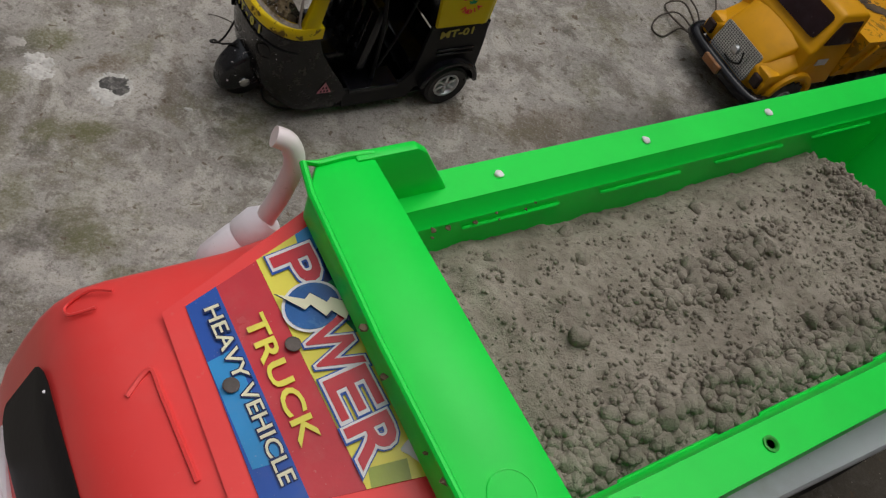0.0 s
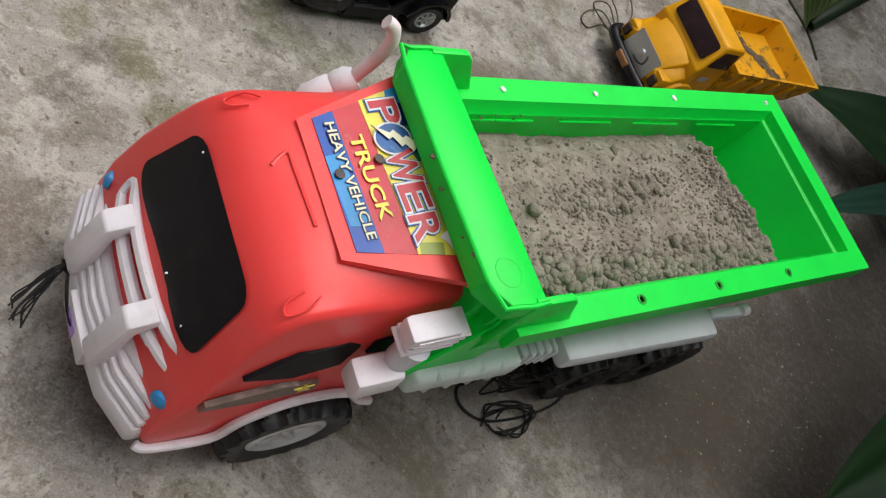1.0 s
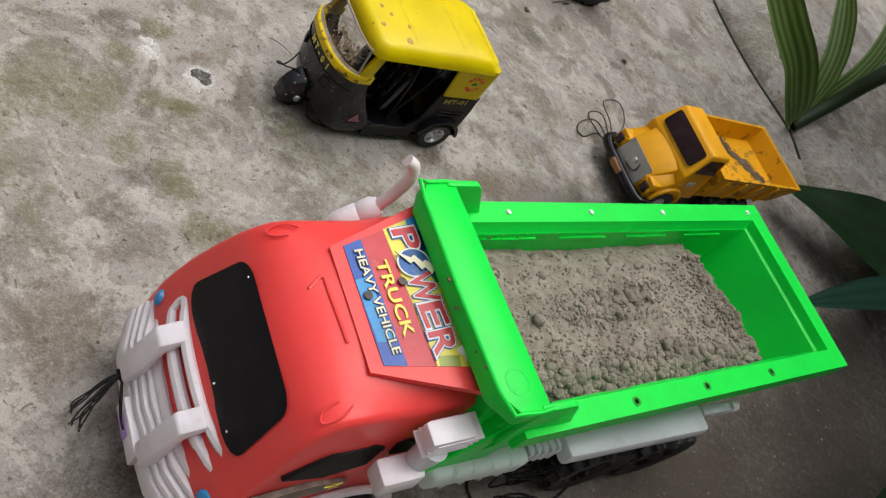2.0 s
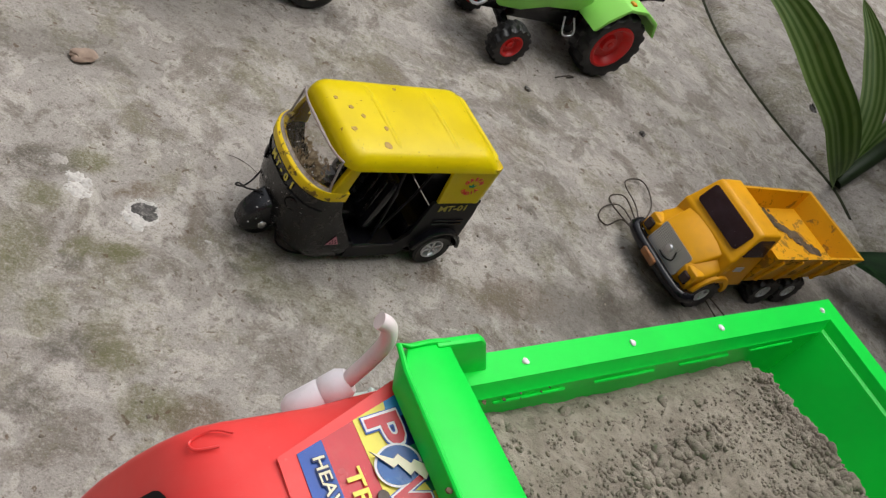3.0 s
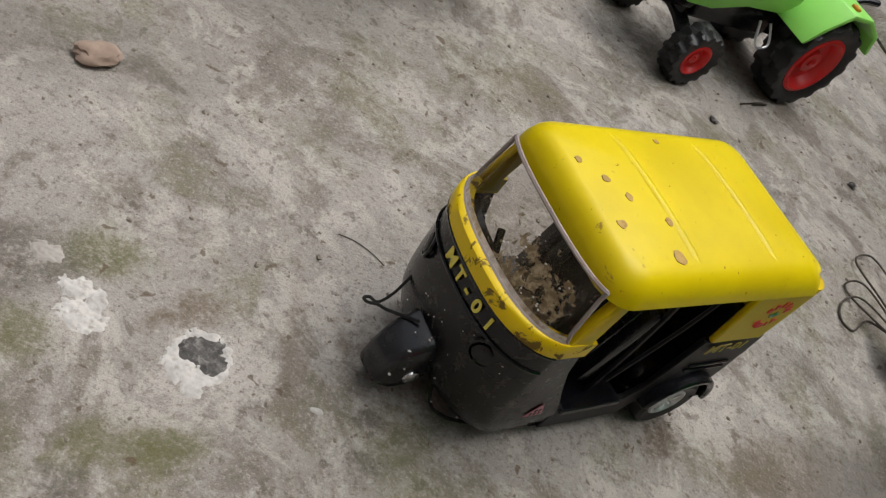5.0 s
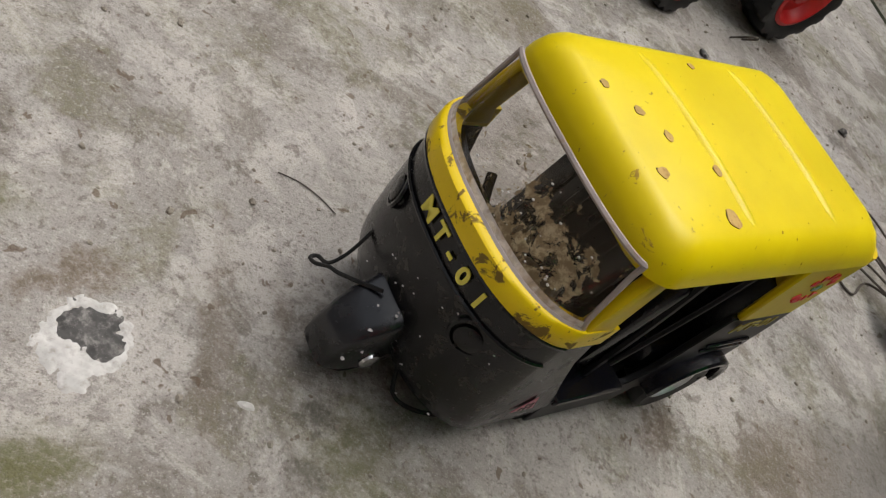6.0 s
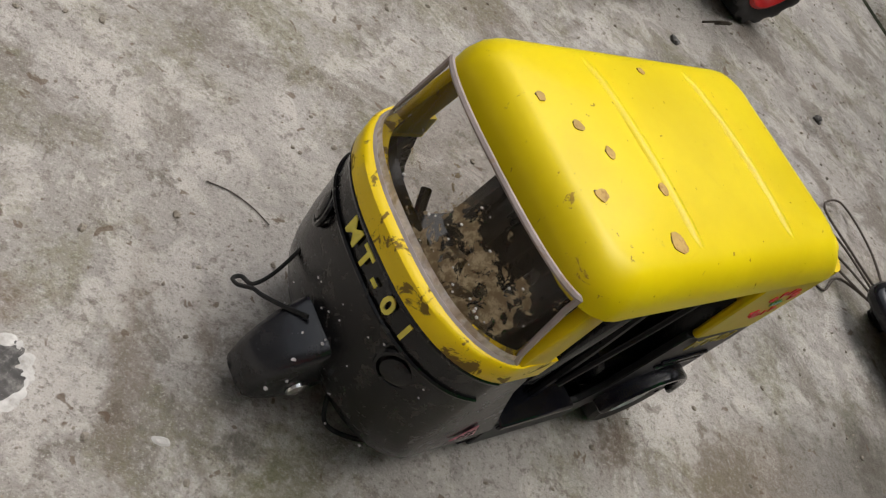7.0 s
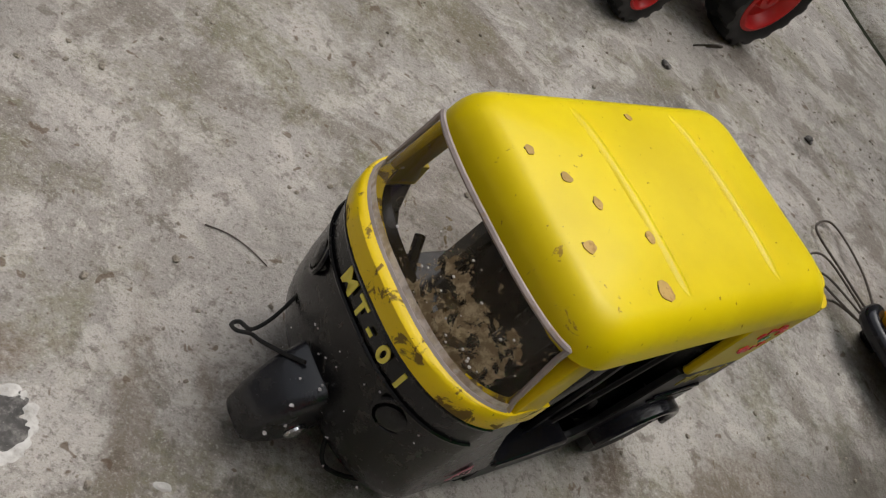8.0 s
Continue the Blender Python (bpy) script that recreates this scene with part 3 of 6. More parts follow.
# ---- the big tipper truck ----
def tipper_truck():
    T = thing("toy_truck", 0.16769, 0.21415, 214.5, "large red and green plastic toy tipper truck loaded with soil", "toy truck")
    W = 0.0615
    BED = pose(0, 0.006, 0, 0, 0, 2.0)      # the tipping body sits a little askew on the chassis
    # tipping body: four sloping walls with a folded rim, a floor and a hood over the cab
    x0, x1, zt, zb = -0.207, 0.084, 0.1435, 0.084

    def skin(sx0, sx1, sy, z):
        return [(sx0, -sy, z), (sx1, -sy, z), (sx1, sy, z), (sx0, sy, z)]

    tub = loft([skin(x0 + 0.020, x1, 0.050, zb), skin(x0 + 0.004, x1, W - 0.004, zt - 0.012), skin(x0, x1, W, zt - 0.012), skin(x0, x1, W, zt),
                skin(x0 + 0.013, x1 - 0.004, W - 0.0125, zt), skin(x0 + 0.0145, x1 - 0.005, W - 0.0145, zt - 0.006), skin(x0 + 0.0165, x1 - 0.005, W - 0.0155, zt - 0.007), skin(x0 + 0.034, x1 - 0.006, 0.044, zb + 0.004)])
    bmesh.ops.bevel(tub, geom=[e for e in tub.edges if e.calc_face_angle(0) > radians(30)], offset=0.0011, segments=2, affect="EDGES")
    body = part("tipping_body", moved(tub, BED), M["green"], T)
    for sy in (-1, 1):
        for k in range(4):
            part("rib", moved(box(0.040, 0.0014, 0.0014, 0.030 - 0.058 * k, sy * (W - 0.0162), zt - 0.0105, 0.0006, 1), BED), M["green"], body)
    for xr in (0.034, -0.031, -0.097, -0.192):
        part("rivet", moved(lump(0.0017, xr * 90, 0.55, 2, 0.3), BED @ pose(xr, -W + 0.0065, zt + 0.0004)), M["white"], body, "whitish rivet")
    for xr in (0.055, 0.005, -0.055, -0.12):
        part("screw_hole", moved(lathe([(0.0026, -0.0002), (0.0026, 0.0003), (0.0019, 0.0004), (0.0014, -0.0002), (0.0001, -0.0002)], 14), BED @ pose(xr, W - 0.006, zt + 0.0002, 90)), M["green_dark"], body)
    # hood: a shallow tray in front, open behind, between two cheeks
    hx0, hx1, hz, hw = 0.0845, 0.1115, 0.1660, 0.0575
    top = [(hx1 - 0.0035, -hw + 0.010), (hx1 - 0.0008, hw - 0.012), (hx1 - 0.010, hw), (hx0, hw), (hx0, -hw), (hx1 - 0.010, -hw)]
    hood = plate(top, hz - 0.011, hz - 0.0008, 0.0012, 2)
    lip = tube([(hx0, -hw + 0.0008, hz - 0.0006), (hx1 - 0.0102, -hw + 0.0008, hz - 0.0006), (hx1 - 0.0043, -hw + 0.0102, hz - 0.0006), (hx1 - 0.0016, hw - 0.0122, hz - 0.0006), (hx1 - 0.0102, hw - 0.0008, hz - 0.0006), (hx0, hw - 0.0008, hz - 0.0006)], 0.0011, 2, 8)
    hd = part("hood", moved(hood, BED), M["green"], T)
    part("hood_lip", moved(lip, BED), M["green"], hd)
    part("headboard", moved(box(0.005, 2 * hw - 0.010, hz - zb - 0.010, hx0 + 0.0035, 0, (hz + zb - 0.010) / 2, 0.001, 1), BED), M["green"], hd)
    part("hood_base", moved(box(0.010, 0.094, 0.05, 0.095, 0, 0.128, 0.002, 2), BED), M["green"], hd)
    ring = [(0.006 * math.cos(a) + 0.098, 0.043 + 0.006 * math.sin(a), hz - 0.0008) for a in (2 * math.pi * k / 20 for k in range(21))]
    part("moulding_ring", moved(tube(ring, 0.00025, 1, 5), BED), M["green"], hd)
    for sy in (-1, 1):
        cheek = prism([(hx0 + 0.006, hz), (hx0 - 0.0135, hz), (hx0 - 0.0175, hz - 0.003), (hx0 - 0.0310, zt - 0.001), (hx0 - 0.0310, zt - 0.012), (hx0 + 0.006, zt - 0.014)],
                      (sy * (hw - 0.0030), sy * (hw + 0.0006)), None, 0.0009, 2)
        part("side_cheek", moved(cheek, BED), M["green"], T)
        brace = prism([(0.112, 0.088), (0.070, 0.085), (0.066, zt - 0.012), (0.088, zt - 0.004)], (sy * 0.046, sy * 0.0545), None, 0.001, 1)
        part("side_brace", moved(brace, BED), M["green"], T)

    rd = random.Random(31)
    for k in range(13):
        far = k < 9
        p = (hx0 - 0.012 - 0.05 * rd.random(), -W + 0.0165, zt - 0.005 - 0.008 * rd.random()) if far else (hx1 - 0.0005, rd.uniform(-0.03, 0.035), hz - 0.001 - 0.003 * rd.random())
        part("dirt_speck", moved(lump(rd.uniform(0.0005, 0.0013), k + 3.3, 0.6, 1, 0.8), BED @ pose(*p)), M["mud"], body if far else hd, "dried dirt speck" if k == 0 else "")

    # cab
    prof = [(0.084, 0.040), (0.084, 0.151), (0.104, 0.1525), (0.126, 0.1470), (0.146, 0.1425), (0.160, 0.1388), (0.1690, 0.1340), (0.1755, 0.1265), (0.1800, 0.1175), (0.1845, 0.1040), (0.1900, 0.0870), (0.1920, 0.0765), (0.1955, 0.064),
            (0.198, 0.040), (0.196, 0.028), (0.160, 0.028), (0.155, 0.045), (0.143, 0.060), (0.127, 0.064), (0.111, 0.060), (0.101, 0.048)]

    def bend(x, y, z):
        k = abs(y) / 0.057
        tuck = 1 - 0.15 * min(1, max(0, (z - 0.075) / 0.06)) ** 1.1
        nose = 0.006 * k ** 2.6 * min(1, max(0, (x - 0.15) / 0.035))
        high = min(1, max(0, (z - 0.105) / 0.03))
        fall = 0.003 * k ** 3 + 0.010 * max(0, (k - 0.5) / 0.5) ** 1.4 * min(1, max(0, (0.172 - x) / 0.04))
        return (x - nose, y * tuck + 0.0015 * high, z - fall * high)

    cab = prism(prof, [-0.057, -0.0535, -0.046, -0.03, -0.015, 0, 0.015, 0.03, 0.046, 0.0535, 0.057], bend, 0.0038, 4, 33)
    cab_ob = part("cab", cab, M["red"], T, "", 60)

    def roof_z(x):
        pts = [(0.084, 0.151), (0.104, 0.1525), (0.126, 0.1470), (0.146, 0.1425), (0.160, 0.1388), (0.169, 0.1340)]
        for (xa, za), (xb, zb2) in zip(pts, pts[1:]):
            if xa <= x <= xb:
                return za + (zb2 - za) * (x - xa) / (xb - xa)
        return 0.1340

    # raised moulding on the roof: a stepped panel under the sticker, ridges beside it, beads towards the brow
    def sheet(name, xa, xb, ya, yb, lift, thick, mat, parent, label="", n=9, m=7):
        """A thin skin laid on the roof between two cross lines xa and xb, each (far, near), and two side edges ya(x), yb(x)."""
        bm = bmesh.new()
        vs = []
        for i in range(n):
            q = i / (n - 1)
            row = []
            for k in range(m):
                x = (xa[0] + (xa[1] - xa[0]) * q) * (1 - k / (m - 1)) + (xb[0] + (xb[1] - xb[0]) * q) * k / (m - 1)
                row.append(bm.verts.new((x, ya(x) + (yb(x) - ya(x)) * q, roof_z(x) + lift)))
            vs.append(row)
        for ra, rb in zip(vs, vs[1:]):
            for k in range(m - 1):
                bm.faces.new((ra[k], ra[k + 1], rb[k + 1], rb[k]))
        bmesh.ops.recalc_face_normals(bm, faces=bm.faces)
        bmesh.ops.solidify(bm, geom=bm.faces[:], thickness=thick)
        return part(name, bm, mat, parent, label)

    sheet("roof_panel", (0.1495, 0.1492), (0.098, 0.098), lambda x: -0.0265 - 0.36 * (0.1495 - x), lambda x: 0.0325 + 0.40 * (0.1495 - x), 0.0010, 0.0032, M["red"], cab_ob)
    for sy in (-1, 1):
        bead = tube([(0.163, sy * 0.0385 + 0.002, 0.1358), (0.1690, sy * 0.0405 + 0.002, 0.1318), (0.1690, sy * 0.0445 + 0.002, 0.1298), (0.163, sy * 0.0450 + 0.002, 0.1342), (0.158, sy * 0.0415 + 0.002, 0.1372)], 0.0005, 4, 6)
        part("bead", bead, M["red"], cab_ob)
    part("roof_bead", tube([(0.1625, -0.0090, roof_z(0.1625) + 0.0002), (0.1560, -0.0132, roof_z(0.156) + 0.0004), (0.1552, -0.0050, roof_z(0.1552) + 0.0004), (0.1540, 0.0180, roof_z(0.154) + 0.0003)], 0.0008, 5, 6), M["red"], cab_ob)

    # windscreen film, bent with the cab
    def on_front(y, s):
        z = 0.0855 + (0.1235 - 0.0855) * s
        x = float(np.interp(z, (0.087, 0.104, 0.1175, 0.1265), (0.1900, 0.1845, 0.1800, 0.1755)))
        return Vector(bend(x, y + 0.0015, z)) + Vector((0.0009, 0, 0.0004))

    outline = []
    for px, py in rounded(1.0, 1.0, 0.16, 5):
        outline.append((px, py))
    rings = []
    for f in (1.0, 0.84, 0.66, 0.5, 0.33, 0.16, 0.02):
        ring = []
        for px, py in outline:
            s = py * f + 0.5
            half = 0.0435 - 0.0030 * s
            ring.append(on_front(px * f * 2 * half * 0.98, s))
        rings.append(ring)
    wsf = part("windscreen", loft(rings), M["film"], cab_ob, "matt black film windscreen")
    for y, s in ((-0.030, 0.93), (0.008, 0.12), (0.030, 0.10)):
        part("chip", moved(lump(0.0006, y * 50, 0.6, 1, 0.5), Matrix.Translation(on_front(y, s))), M["white"], wsf)
    for sy in (-1, 1):
        side = []
        for x, z in ((0.176, 0.0915), (0.155, 0.1065), (0.134, 0.1135), (0.128, 0.1085), (0.131, 0.094), (0.15, 0.088)):
            p = Vector(bend(x, sy * 0.0572, z))
            side.append((p.x, p.y + sy * 0.0006, p.z))
        inner = [(x, y - sy * 0.003, z) for x, y, z in side]
        part("side_window", loft([inner, side]), M["film"], cab_ob, "black side window")
        rear = []
        for x, z in ((0.122, 0.112), (0.102, 0.114), (0.102, 0.100), (0.122, 0.100)):
            p = Vector(bend(x, sy * 0.0572, z))
            rear.append((p.x, p.y + sy * 0.0006, p.z))
        part("quarter_window", loft([[(x, y - sy * 0.003, z) for x, y, z in rear], rear]), M["film"], cab_ob, "small black quarter window")
        sill = tube([(0.1935, sy * 0.0555, 0.0290), (0.188, sy * 0.0580, 0.0285), (0.163, sy * 0.0590, 0.030), (0.156, sy * 0.0590, 0.048), (0.143, sy * 0.0590, 0.063), (0.127, sy * 0.0590, 0.067), (0.111, sy * 0.0590, 0.063), (0.099, sy * 0.0590, 0.049), (0.090, sy * 0.0590, 0.044)], 0.0022, 4, 8)
        part("white_sill", sill, M["white"], T, "white plastic arch trim")
        trim = [(0.187, 0.068), (0.186, 0.073), (0.150, 0.081), (0.134, 0.080), (0.134, 0.074), (0.155, 0.069)]
        pts = [Vector(bend(x, sy * 0.0572, z)) for x, z in trim]
        strip = loft([[(p.x, p.y - sy * 0.002, p.z) for p in pts], [(p.x, p.y + sy * 0.0007, p.z) for p in pts]])
        st = part("side_sticker", strip, M["sticker_grey"], cab_ob, "torn grey sticker strip with a green star")
        c = Vector(bend(0.140, sy * 0.0572, 0.0775))
        star = [((0.0045 if k % 2 else 0.0018) * math.cos(math.pi * k / 5), (0.0045 if k % 2 else 0.0018) * math.sin(math.pi * k / 5)) for k in range(10)]
        part("star", moved(plate(star, 0, 0.0006), on((c.x, c.y + sy * 0.0006, c.z), (-sy, 0, 0), (0, 0, 1))), M["yellow_ink"], st)
        lamp = lathe([(0.0042, -0.001), (0.0042, 0.001), (0.003, 0.0020), (0.0001, 0.0028)], 16)
        part("headlamp", moved(lamp, pose(0.1915, sy * 0.0485, 0.0610, 0, 0, -90 + sy * 35)), M["cyan_ink"], T, "blue printed headlamp")

    # roof sticker, laid on the roof's slope
    fr, rr = 0.1438, 0.1030
    yl = lambda x: -0.0258 - 0.30 * (fr - x)
    yr = lambda x: 0.0308 + 0.21 * (fr - x)
    zf = lambda x: roof_z(x) + 0.0016

    def patch(name, xa, xb, mat, lift, sa=0.0, sb=1.0, parent=None, label=""):
        """A printed field of the sticker between cross lines xa and xb, from share sa to share sb of its width."""
        return sheet(name, xa, xb, lambda x: yl(x) + (yr(x) - yl(x)) * sa, lambda x: yl(x) + (yr(x) - yl(x)) * sb, 0.0012 + lift, 0.00018, mat, parent, label)

    st = patch("sticker", (fr, fr - 0.0006), (rr, rr), M["red_ink"], 0.0, parent=cab_ob, label="glossy printed sticker, lifting at one corner")
    patch("blue_band", (fr, fr - 0.0006), (0.1353, 0.1332), M["blue_ink"], 0.0002, parent=st)
    patch("light_blue_flash", (0.1436, 0.1425), (0.1372, 0.1352), M["cyan_ink"], 0.0003, 0.30, 0.82, parent=st)
    patch("yellow_band", (0.1237, 0.1210), (rr, rr), M["yellow_ink"], 0.0002, parent=st)
    patch("teal_corner", (0.1120, 0.1130), (rr, rr), M["cyan_ink"], 0.0003, 0.0, 0.10, parent=st)
    patch("navy_corner", (0.1150, 0.1100), (rr, rr), M["navy_ink"], 0.0003, 0.10, 0.24, parent=st)
    patch("green_field", (0.1130, 0.1085), (rr, rr), M["green_ink"], 0.0003, 0.24, 0.46, parent=st)
    patch("green_field", (0.1190, 0.1200), (0.1100, 0.1110), M["olive_ink"], 0.0003, 0.93, 1.0, parent=st)
    slope = lambda x: (roof_z(x - 0.004) - roof_z(x + 0.004)) / 0.008

    def letters(body, x, size, mat, y, bold=0.0, wide=1.0, name="lettering", lift=0.0006, width=0.0):
        bm = words(body, size, bold, wide)
        if width:
            span = max(v.co.x for v in bm.verts) - min(v.co.x for v in bm.verts)
            bmesh.ops.scale(bm, vec=(width / span, 1, 1), verts=bm.verts)
        part(name, moved(bm, on((x, y, zf(x) + lift), (-0.045, 1, 0), (-1, 0, slope(x)))), mat, st)

    letters("HEAVY VEHICLE", 0.1375, 0.0054, M["navy_ink"], 0.0020, 0.00036, 1.0, "letter_edge", 0.0002, 0.0505)
    letters("HEAVY VEHICLE", 0.1375, 0.0054, M["cream_ink"], 0.0020, 0.00005, 1.0, "lettering", 0.0004, 0.0500)
    letters("TRUCK", 0.1294, 0.0074, M["yellow_ink"], 0.0018, 0.00015, 1.0, "lettering", 0.0003, 0.0370)
    # the emblem stands for the word's second letter
    for text, y in (("P", -0.0258), ("W", -0.0005), ("E", 0.0122), ("R", 0.0250)):
        wide = 0.0150 if text == "W" else 0.0112
        letters(text, 0.1158, 0.0158, M["blue_ink"], y, 0.0013, 1.0, "letter_edge", 0.0003, wide + 0.0028)
        letters(text, 0.1158, 0.0158, M["white_ink"], y, 0.0009, 1.0, "letter_edge", 0.0005, wide + 0.0020)
        letters(text, 0.1158, 0.0158, M["red_ink"], y, 0.0003, 1.0, "lettering", 0.0007, wide)
    place = on((0.1157, -0.0130, zf(0.1157) + 0.0006), (0, 1, 0), (-1, 0, slope(0.1157)))
    disc = [(0.0066 * math.cos(2 * math.pi * k / 28), 0.0070 * math.sin(2 * math.pi * k / 28)) for k in range(28)]
    part("letter_o", moved(plate([(x * 1.12, y * 1.12) for x, y in disc], 0, 0.0002), place), M["white_ink"], st)
    part("letter_o", moved(plate(disc, 0.0002, 0.0004), place), M["globe_ink"], st)
    bolt = [(-0.0060, -0.0072), (0.0008, -0.0022), (0.0000, -0.0004), (0.0046, 0.0020), (0.0036, 0.0038), (0.0074, 0.0062), (0.0040, 0.0094), (0.0000, 0.0050), (0.0010, 0.0036), (-0.0032, 0.0006), (-0.0020, -0.0012)]
    part("lightning_edge", moved(plate([(x * 1.10, y * 1.10) for x, y in bolt], 0.0010, 0.0011), place), M["navy_ink"], st)
    part("lightning_flash", moved(plate(bolt, 0.0011, 0.0013), place), M["cream_ink"], st)
    for x, y in ((0.1236, -0.0050), (0.1405, -0.0006)):
        part("screw_hole", moved(lathe([(0.0021, 0), (0.0021, 0.0004), (0.0015, 0.0006), (0.0001, 0.0002)], 14), pose(x, y, zf(x) + 0.0004, 90)), M["screw"], st, "dark screw in its hole")
    flap = loft([[(0.1105 - 0.0012 * k, 0.0300 + 0.0022 * k, 0.1516 + 0.0016 * math.sin(k * 0.9)), (0.1075 - 0.0010 * k, 0.0285 + 0.0024 * k, 0.1536 + 0.0028 * math.sin(k * 0.8 + 0.3)), (0.1077 - 0.0010 * k, 0.0287 + 0.0024 * k, 0.1540 + 0.0028 * math.sin(k * 0.8 + 0.3)), (0.1107 - 0.0012 * k, 0.0302 + 0.0022 * k, 0.1520 + 0.0016 * math.sin(k * 0.9))] for k in range(5)])
    part("torn_corner", flap, M["white_ink"], st)

    # bumper and bull bar
    bp = [(0.2005, -0.056), (0.2085, -0.035), (0.2115, 0), (0.2085, 0.035), (0.2005, 0.056), (0.190, 0.056), (0.197, 0.03), (0.199, 0), (0.197, -0.03), (0.190, -0.056)]
    bu = part("bumper", plate(bp, 0.026, 0.040, 0.002, 2), M["white"], T, "white ribbed plastic bumper")
    part("bumper_step", plate([(x - 0.0014, y * 0.985) for x, y in bp], 0.0402, 0.045, 0.0012, 2), M["white"], bu)
    part("bumper_step", plate([(x - 0.0030, y * 0.97) for x, y in bp], 0.0452, 0.0500, 0.0012, 2), M["white"], bu)
    part("bumper_step", plate([(x - 0.0050, y * 0.95) for x, y in bp], 0.0502, 0.0545, 0.0014, 2), M["white"], bu)
    part("number_panel", box(0.004, 0.030, 0.012, 0.2110, 0.006, 0.034, 0.001, 2), M["white"], bu, "white panel with a lilac smudge")
    part("smudge", box(0.0006, 0.012, 0.007, 0.2132, 0.003, 0.033, 0.0002, 1), M["lilac"], bu)
    def bar_loop(wa, wb, z0, z1, xo):
        """A closed loop of white tube that follows the bumper's bow."""
        n = 10
        ys = [wa + (wb - wa) * k / n for k in range(n + 1)]
        run = lambda y, z: (0.2065 + xo - 0.35 * (z - 0.055) - 0.014 * (abs(y) / 0.053) ** 2.6, y, z)
        pts = [run(y, z0) for y in ys] + [run(wb + 0.0022, (z0 + z1) / 2)] + [run(y, z1) for y in reversed(ys)] + [run(wa - 0.0022, (z0 + z1) / 2)]
        return tube(pts + pts[:1], 0.0029, 2, 8)

    part("bull_bar", bar_loop(-0.050, 0.050, 0.0560, 0.0655, -0.0050), M["white"], bu)
    part("bull_bar", bar_loop(-0.036, 0.042, 0.0705, 0.0795, -0.0015), M["white"], bu)
    for yy in (-0.020, 0.022):
        stay = prism([(0.2125, 0.040), (0.2145, 0.047), (0.2075, 0.078), (0.1965, 0.083), (0.1945, 0.078), (0.2025, 0.071), (0.2055, 0.046)], (yy - 0.0055, yy + 0.0055), None, 0.0014, 2)
        part("bar_stay", stay, M["white"], bu)
    for ob in (bu, *bu.children):
        ob.data.transform(pose(-0.0035, -0.001, 0) @ Matrix.Diagonal((1, 0.965, 1, 1)))

    # exhaust stacks and mirrors
    for sy in (-1, 1):
        if sy < 0:
            stack = tube([(0.1150, sy * 0.052, 0.112), (0.1130, sy * 0.0525, 0.134), (0.1085, sy * 0.0530, 0.148), (0.1065, sy * 0.0535, 0.159), (0.1085, sy * 0.0550, 0.1660), (0.1125, sy * 0.0565, 0.1680)], 0.0030, 5, 12)
            part("exhaust_pipe", stack, M["pipe"], T, "pinkish white bent exhaust pipe")
            part("air_filter", moved(lathe([(0.0001, -0.012), (0.0046, -0.012), (0.0062, -0.009), (0.0062, 0.002), (0.0056, 0.003), (0.0062, 0.004), (0.0062, 0.010), (0.0046, 0.013), (0.0001, 0.013)], 20), pose(0.1195, sy * 0.0530, 0.1270, 48, 0, 90)), M["white"], T, "white round air filter")
        else:
            up = merged(box(0.021, 0.011, 0.014, 0.114, 0.0595, 0.132, 0.0015, 2, (0, 12, 0)), *[box(0.0222, 0.0122, 0.0012, 0.114 - 0.0008 * k, 0.0595, 0.1272 + 0.0032 * k, 0.0003, 1, (0, 12, 0)) for k in range(4)])
            part("filter_box", up, M["white"], T, "white ribbed plastic box")
            part("clear_cup", moved(lathe([(0.0001, -0.007), (0.0058, -0.007), (0.0066, 0.007), (0.0001, 0.007)], 16), pose(0.1155, 0.0615, 0.117, 90, 0, 0)), M["grey"], T, "translucent cup")
            part("tool_box", box(0.021, 0.013, 0.016, 0.1225, 0.0635, 0.101, 0.0022, 2, (0, 12, 0)), M["white"], T, "white plastic side box")

    # chassis, side rails and wheels
    part("chassis", merged(box(0.28, 0.05, 0.018, -0.03, 0, 0.062, 0.003, 2), box(0.20, 0.084, 0.012, -0.07, 0, 0.076, 0.002, 2)), M["black"], T)
    for sy in (-1, 1):
        tank = merged(box(0.062, 0.014, 0.016, 0.070, sy * 0.0625, 0.090, 0.004, 3), *[box(0.003, 0.0146, 0.0166, 0.052 + 0.012 * k, sy * 0.0625, 0.090, 0.001, 1) for k in range(4)])
        part("fuel_tank", tank, M["tank"], T, "pale mint white fuel tank")
        rail = merged(box(0.024, 0.010, 0.010, 0.026, sy * 0.0605, 0.092, 0.002, 2), *[box(0.0022, 0.0125, 0.0125, 0.018 + 0.005 * k, sy * 0.0605, 0.092, 0.0006, 1) for k in range(5)], box(0.120, 0.018, 0.012, -0.046, sy * 0.0635, 0.094, 0.003, 2), box(0.034, 0.006, 0.006, -0.122, sy * 0.0605, 0.097, 0.0012, 2, (0, -4, 0)))
        part("side_rail", rail, M["grey"], T, "pale grey plastic side rail")
        part("rail_lamp", moved(lathe([(0.0001, -0.003), (0.0036, -0.003), (0.0036, 0.003), (0.0001, 0.004)], 12), pose(-0.139, sy * 0.0605, 0.098, 0, 0, 90)), M["white"], T)
        wheel(T, 0.1275, sy * 0.0545, 0.0290, 0.0290, 0.0240, sy, M["silver"], 0.62, 18, 0.0016, 5)
        # rear rims coloured black to paint the shade under the tipping body
        wheel(T, -0.070, sy * 0.0560, 0.0290, 0.0290, 0.0240, sy, M["dirty_black"], 0.62, 18, 0.0016, 5)
